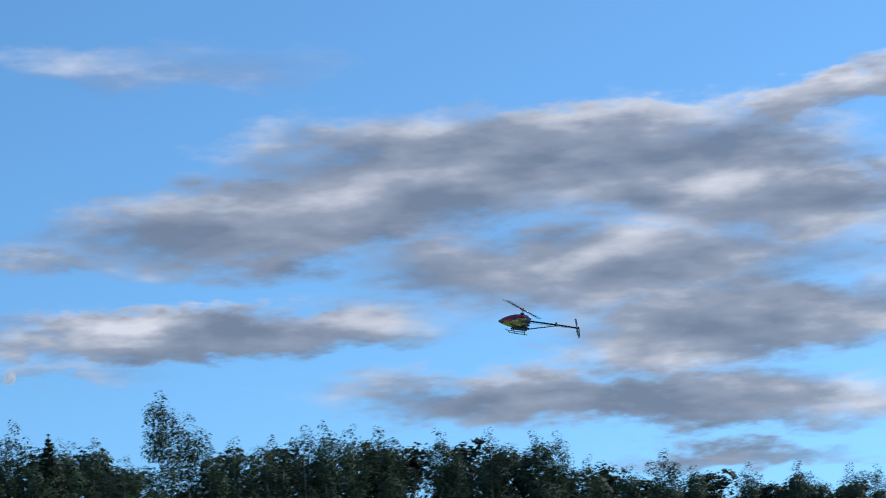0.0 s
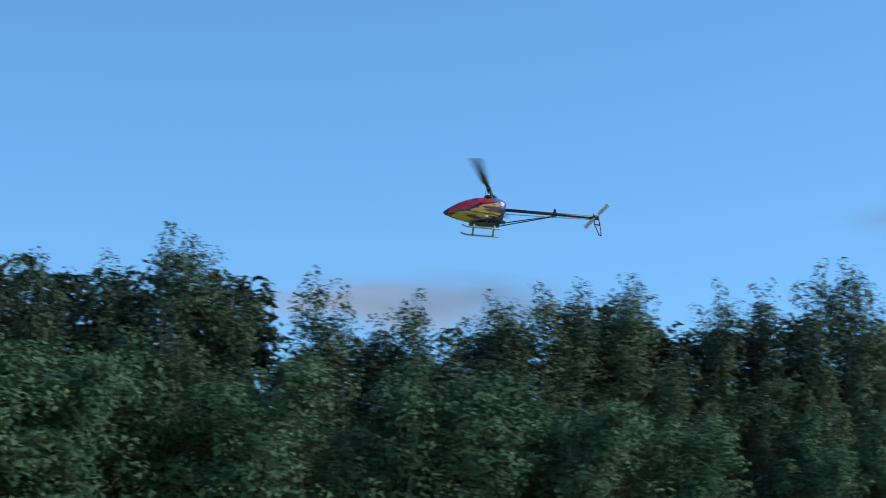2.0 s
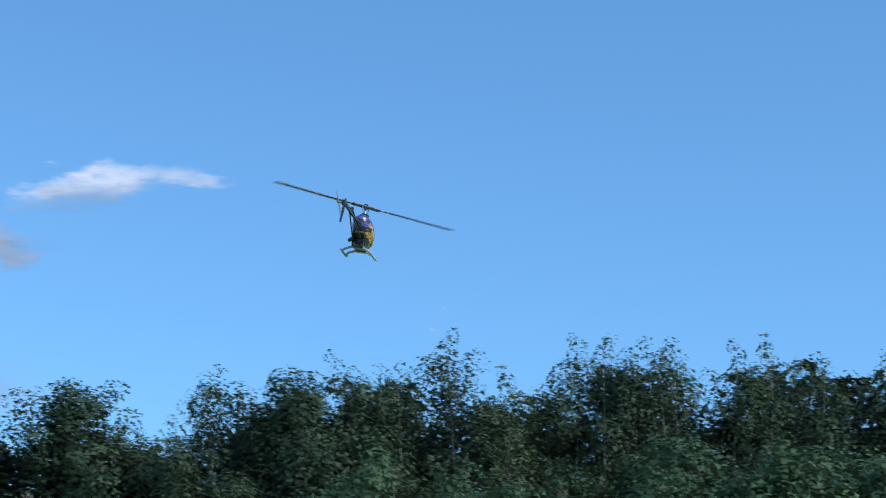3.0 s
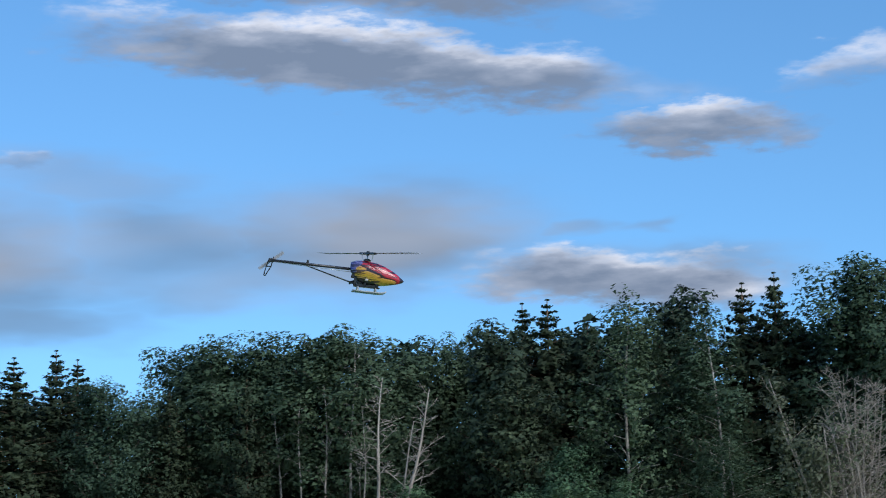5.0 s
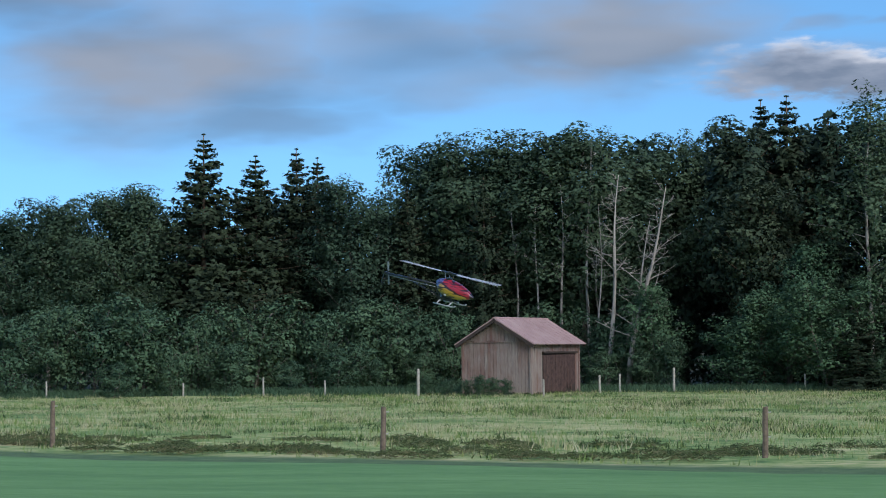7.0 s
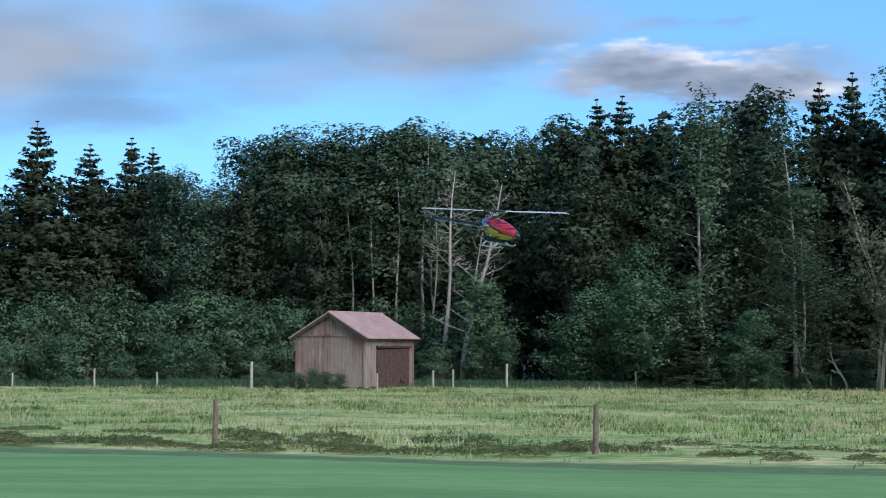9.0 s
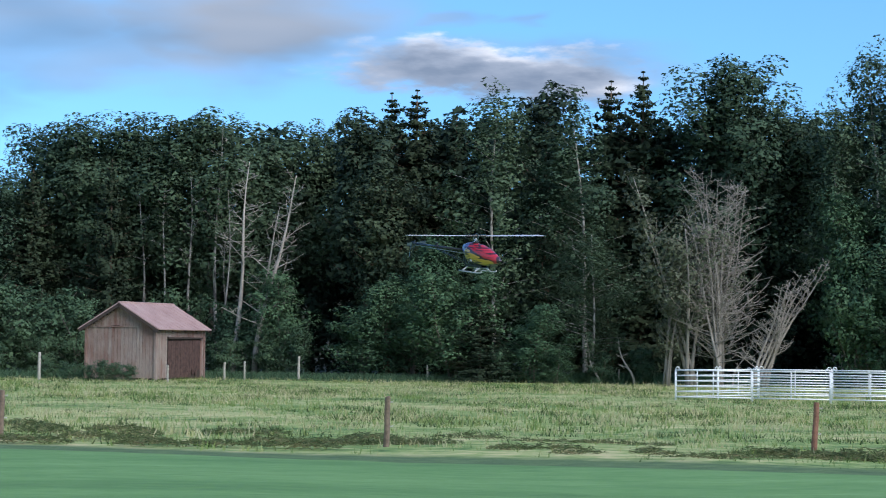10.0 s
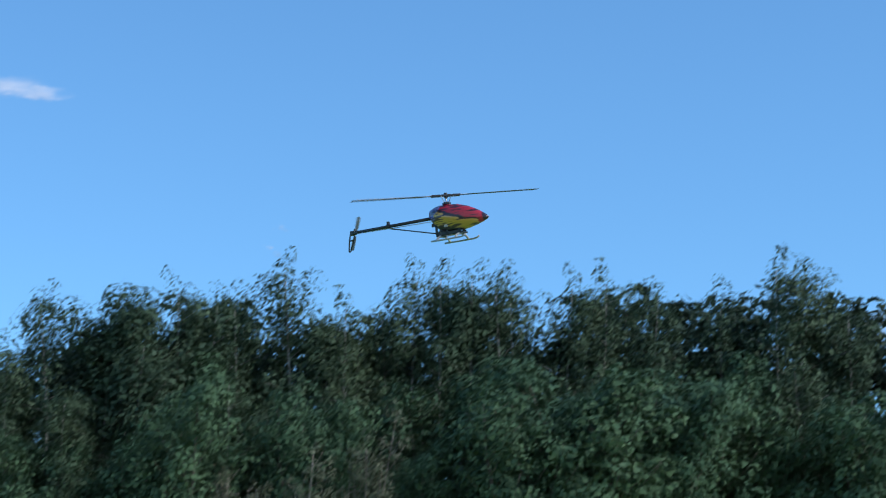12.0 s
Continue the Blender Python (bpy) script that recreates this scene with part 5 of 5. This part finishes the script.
def helicopter():
    h = base("model_helicopter", Matrix.Identity(4), "radio-controlled helicopter with red, yellow and blue canopy, flying", "helicopter")
    # canopy: a lofted pod, open below at the back
    bm = bmesh.new()
    rings = []
    for x, mid, up, down, wide in ((0.367, -0.066, 0.004, 0.004, 0.004), (0.350, -0.066, 0.020, 0.018, 0.020), (0.310, -0.060, 0.045, 0.038, 0.040), (0.250, -0.048, 0.070, 0.066, 0.060), (0.180, -0.036, 0.091, 0.093, 0.074),
                                   (0.100, -0.026, 0.106, 0.112, 0.083), (0.020, -0.018, 0.108, 0.120, 0.084), (-0.050, -0.008, 0.100, 0.118, 0.078), (-0.100, 0.004, 0.082, 0.096, 0.062), (-0.152, 0.014, 0.052, 0.030, 0.040)):
        ring = []
        for k in range(24):
            a = 2 * math.pi * k / 24
            c, s = math.cos(a), math.sin(a)
            ring.append(bm.verts.new((x, math.copysign(abs(c) ** 0.85, c) * wide, mid + (up if s > 0 else down) * math.copysign(abs(s) ** 0.95, s))))
        rings.append(ring)
    for a, b in zip(rings, rings[1:]):
        for k in range(24):
            bm.faces.new((a[k], a[(k + 1) % 24], b[(k + 1) % 24], b[k]))
    bm.faces.new(rings[0])
    bm.faces.new(rings[-1][::-1])
    bmesh.ops.recalc_face_normals(bm, faces=bm.faces[:])
    part("canopy", bm, M["paint"], h, "glossy canopy with red, yellow and blue flames", True)
    for s in (-1, 1):
        for x, wide in ((0.010, 0.034),):
            bm = bmesh.new()
            box(bm, (wide, 0.012, 0.026), (x, s * 0.070, -0.088), Matrix.Rotation(s * 0.35, 3, "X"), 0.006)
            part("side_opening", bm, M["opening"], h, "pale opening low in the canopy's side")
    # side frames with cut-outs, engine, tank, servo
    for y in (-0.042, 0.042):
        bm = bmesh.new()
        for size, at in (((0.23, 0.004, 0.022), (0.015, y, -0.146)), ((0.022, 0.004, 0.10), (-0.095, y, -0.105)), ((0.022, 0.004, 0.10), (0.0, y, -0.105)), ((0.022, 0.004, 0.09), (0.11, y, -0.11)), ((0.27, 0.004, 0.03), (0.0, y, -0.065))):
            box(bm, size, at)
        part("side_frame", bm, M["carbon"], h)
    bm = bmesh.new()
    tube(bm, [(-0.045, 0, -0.135), (-0.045, 0, -0.045)], 0.034, 12)
    for k in range(5):
        tube(bm, [(-0.045, 0, -0.125 + 0.014 * k), (-0.045, 0, -0.120 + 0.014 * k)], 0.044, 12)
    part("engine", bm, M["carbon"], h)
    bm = bmesh.new()
    box(bm, (0.085, 0.062, 0.055), (0.055, 0, -0.112), bevel=0.012)
    part("fuel_tank", bm, M["tank"], h)
    bm = bmesh.new()
    tube(bm, [(-0.045, 0.03, -0.10), (-0.09, 0.055, -0.11), (-0.15, 0.055, -0.13)], [0.014, 0.017, 0.015], 8)
    part("exhaust", bm, M["carbon"], h)
    bm = bmesh.new()
    box(bm, (0.25, 0.085, 0.012), (0.02, 0, -0.156), bevel=0.003)
    part("belly_plate", bm, M["carbon"], h)
    # skids
    for y in (-0.115, 0.115):
        bm = bmesh.new()
        tube(bm, [(-0.115, y, -0.203), (0.0, y, -0.205), (0.15, y, -0.205), (0.185, y, -0.200), (0.205, y, -0.188)], 0.0075, 8)
        part("skid", bm, M["skid_white"], h, smooth=True)
    for x in (-0.065, 0.105):
        bm = bmesh.new()
        tube(bm, [(x, -0.115, -0.203), (x, -0.095, -0.185), (x, -0.05, -0.165), (x, 0.05, -0.165), (x, 0.095, -0.185), (x, 0.115, -0.203)], 0.009, 8)
        part("skid_strut", bm, M["skid_white"], h, smooth=True)
    # tail
    bm = bmesh.new()
    tube(bm, [(-0.13, 0, 0.0), (-0.5, 0, 0.0), (-0.905, 0, 0.0)], 0.0135, 12)
    part("tail_boom", bm, M["carbon"], h, smooth=True)
    for y in (-0.035, 0.035):
        bm = bmesh.new()
        tube(bm, [(-0.10, y, -0.135), (-0.555, y * 0.3, -0.018)], 0.005, 6)
        part("boom_support", bm, M["carbon"], h, smooth=True)
    bm = bmesh.new()
    tube(bm, [(-0.12, -0.02, -0.03), (-0.50, -0.02, -0.022), (-0.88, -0.015, -0.012)], 0.003, 6)
    part("tail_pushrod", bm, M["alloy"], h, smooth=True)
    bm = bmesh.new()
    tube(bm, [(-0.545, 0, 0), (-0.575, 0, 0)], 0.021, 12)
    box(bm, (0.02, 0.02, 0.03), (-0.56, 0, 0.026))
    part("boom_clamp", bm, M["carbon"], h)
    bm = bmesh.new()
    for a, b in (((-0.885, 0, 0.035), (-0.90, 0, -0.06)), ((-0.90, 0, -0.06), (-0.945, 0, -0.15)), ((-0.925, 0, 0.015), (-0.945, 0, -0.06)), ((-0.945, 0, -0.06), (-0.96, 0, -0.148)), ((-0.945, 0, -0.15), (-0.96, 0, -0.148)), ((-0.90, 0, -0.06), (-0.945, 0, -0.06))):
        tube(bm, [a, b], 0.006, 6)
    part("tail_fin", bm, M["carbon"], h)
    bm = bmesh.new()
    box(bm, (0.05, 0.03, 0.038), (-0.905, 0.004, 0.0), bevel=0.006)
    part("tail_gearbox", bm, M["carbon"], h)
    bm = bmesh.new()
    tube(bm, [(0, -0.03, 0), (0, 0.012, 0)], 0.009, 8)
    tail = part("tail_rotor", bm, M["alloy"], h, "small two-bladed tail rotor, spinning")
    tail.matrix_basis = pose(-0.905, 0.045, 0.0)
    for s in (-1, 1):
        bm = bmesh.new()
        outline = [(-0.010, 0.02), (-0.016, 0.06), (-0.016, 0.135), (0.006, 0.145), (0.014, 0.135), (0.014, 0.06), (0.010, 0.02)]
        lo = [bm.verts.new((px, -0.0015 + px * 0.18, s * pz)) for px, pz in outline]
        hi = [bm.verts.new((px, 0.0015 + px * 0.18, s * pz)) for px, pz in outline]
        bm.faces.new(lo)
        bm.faces.new(hi[::-1])
        for k in range(len(lo)):
            bm.faces.new((lo[k], lo[(k + 1) % len(lo)], hi[(k + 1) % len(lo)], hi[k]))
        part("blade", bm, M["tail_blade"], tail)
    # main rotor
    bm = bmesh.new()
    tube(bm, [(0, 0, 0.06), (0, 0, 0.158)], 0.0065, 8)
    part("main_shaft", bm, M["alloy"], h, smooth=True)
    bm = bmesh.new()
    tube(bm, [(0, 0, 0.092), (0, 0, 0.104)], 0.036, 14)
    tube(bm, [(0, 0, 0.104), (0, 0, 0.112)], 0.024, 14)
    part("swashplate", bm, M["carbon"], h)
    bm = bmesh.new()
    tube(bm, [(0, 0, -0.02), (0, 0, 0.022)], 0.014, 10)
    box(bm, (0.09, 0.035, 0.02), (0, 0, 0), bevel=0.004)
    rotor = part("main_rotor", bm, M["carbon"], h, "two-bladed main rotor, spinning")
    rotor.matrix_basis = pose(0, 0, 0.165)
    for s in (-1, 1):
        bm = bmesh.new()
        box(bm, (0.075, 0.034, 0.020), (s * 0.085, 0, 0), bevel=0.005)
        part("blade_grip", bm, M["carbon"], rotor)
        bm = bmesh.new()
        tube(bm, [(s * 0.05, s * 0.03, 0.0), (s * 0.03, s * 0.034, -0.06)], 0.003, 6)
        part("link_rod", bm, M["alloy"], rotor)
        bm = bmesh.new()
        prev = None
        for x, lead, trail, thick in ((0.115, 0.014, -0.018, 0.006), (0.19, 0.022, -0.040, 0.0045), (0.45, 0.022, -0.040, 0.006), (0.74, 0.022, -0.040, 0.006), (0.785, 0.014, -0.036, 0.002), (0.79, 0.004, -0.030, 0.001)):
            tw = s * 0.025
            pts = [(lead, 0), (lead * 0.4, thick), (-0.012, thick * 0.8), (trail, 0), (-0.012, -thick * 0.5), (lead * 0.4, -thick * 0.6)]
            ring = [bm.verts.new((s * x, s * py, pz + s * py * tw + 0.006 * (x - 0.1))) for py, pz in pts]
            if prev:
                for k in range(6):
                    bm.faces.new((prev[k], prev[(k + 1) % 6], ring[(k + 1) % 6], ring[k]))
            prev = ring
        bm.faces.new(prev)
        bmesh.ops.recalc_face_normals(bm, faces=bm.faces[:])
        bm.normal_update()
        # faces turned down take the dark colour that stands for shade
        for f in bm.faces:
            f.material_index = 1 if f.normal.z < 0 else 0
        part("rotor_blade", bm, M["blade"], rotor).data.materials.append(M["blade_under"])
    return h, rotor, tail


heli, main_rotor, tail_rotor = helicopter()


def fly(x, y, z, heading, pitch, roll):
    """The helicopter's pose: heading to the left of +y, nose up, right side down."""
    f = ray_to(heading, pitch)
    left = ray_to(heading + 90, 0)
    up = f.cross(left)
    left = left * math.cos(radians(roll)) + up * math.sin(radians(roll))
    up = f.cross(left)
    m = Matrix((f, left, up)).transposed().to_4x4()
    return Matrix.Translation((x, y, z)) @ m


def motions():
    walk(heli, [
        (0.0, fly(31.406, 6.920, 6.921, 1.6, 12.2, 2.4)),
        (0.5, fly(23.605, 8.531, 5.693, 0.5, 12.4, 3.0)),
        (1.0, fly(19.354, 10.656, 5.388, 30.3, 10.5, 2.4)),
        (1.5, fly(14.068, 11.602, 5.091, 40.7, 8.4, 4.1)),
        (2.0, fly(10.426, 13.310, 5.365, 55.0, 4.4, 7.3)),
        (2.5, fly(7.690, 16.123, 5.966, 42.0, 3.3, 1.4)),
        (2.7, fly(5.560, 14.640, 5.640, 12.0, 4.6, 7.1)),
        (3.5, fly(1.866, 16.130, 5.851, 320.0, -2.0, 9.0)),
        (4.3, fly(-1.153, 18.986, 5.652, 296.0, -5.7, 9.3)),
        (4.5, fly(-1.811, 19.819, 5.654, 279.8, -7.2, 3.0)),
        (5.0, fly(-2.981, 19.218, 5.047, 282.8, -6.6, 4.2)),
        (5.5, fly(-4.286, 21.431, 4.782, 276.4, -10.0, 1.4)),
        (6.0, fly(-5.382, 23.846, 4.320, 271.7, -11.3, 11.9)),
        (6.5, fly(-5.719, 24.390, 3.521, 259.2, -13.5, 6.9)),
        (7.5, fly(-5.059, 22.631, 3.088, 244.9, -9.0, 6.0)),
        (8.5, fly(-3.412, 21.401, 3.502, 232.1, -7.5, 4.4)),
        (9.0, fly(-2.806, 21.870, 3.655, 235.6, -8.5, 7.3)),
        (9.5, fly(-1.906, 21.763, 3.586, 232.1, -7.9, 5.7)),
        (10.0, fly(-0.788, 21.500, 3.301, 229.7, -6.6, 4.6)),
        (10.5, fly(0.573, 21.566, 3.265, 234.9, -12.1, 10.5)),
        (11.0, fly(2.248, 21.087, 3.426, 238.8, -12.5, 12.2)),
        (11.5, fly(3.999, 18.811, 3.699, 237.2, -9.1, 6.8)),
        (11.7, fly(4.821, 18.070, 4.202, 249.2, -3.0, 6.7)),
        (12.0, fly(5.583, 15.456, 5.401, 221.0, 4.8, 5.1)),
    ])
    # the rotor turns about 66 degrees from row to row and comes past the given angles
    turns = ((0.0, 81), (0.5, 25), (1.0, 345), (1.5, 16), (2.0, 79), (2.5, 25), (2.7, 81), (4.3, 155), (4.5, 192), (5.0, 123), (5.5, 113), (6.0, 98), (6.5, 94), (8.5, 225), (9.0, 219), (9.5, 231), (10.0, 248), (10.5, 253), (11.0, 267), (11.5, 266), (11.7, 238), (12.0, 44))
    rows, angle = [], turns[0][1]
    for (t0, a0), (t1, a1) in zip(turns, turns[1:]):
        n = frame(t1) - frame(t0)
        total = (a1 - a0) % 180
        total += 180 * round((n * 66 - total) / 180)
        rows += [(t0 + i / FPS, angle + total * i / n) for i in range(n)]
        angle += total
    rows.append((turns[-1][0], angle))
    walk(main_rotor, [(t, pose(0, 0, 0.165, 0, 0, a)) for t, a in rows])
    walk(tail_rotor, [(i / FPS, pose(-0.905, 0.045, 0.0, 0, 20 + 71 * i, 0)) for i in range(361)])


motions()
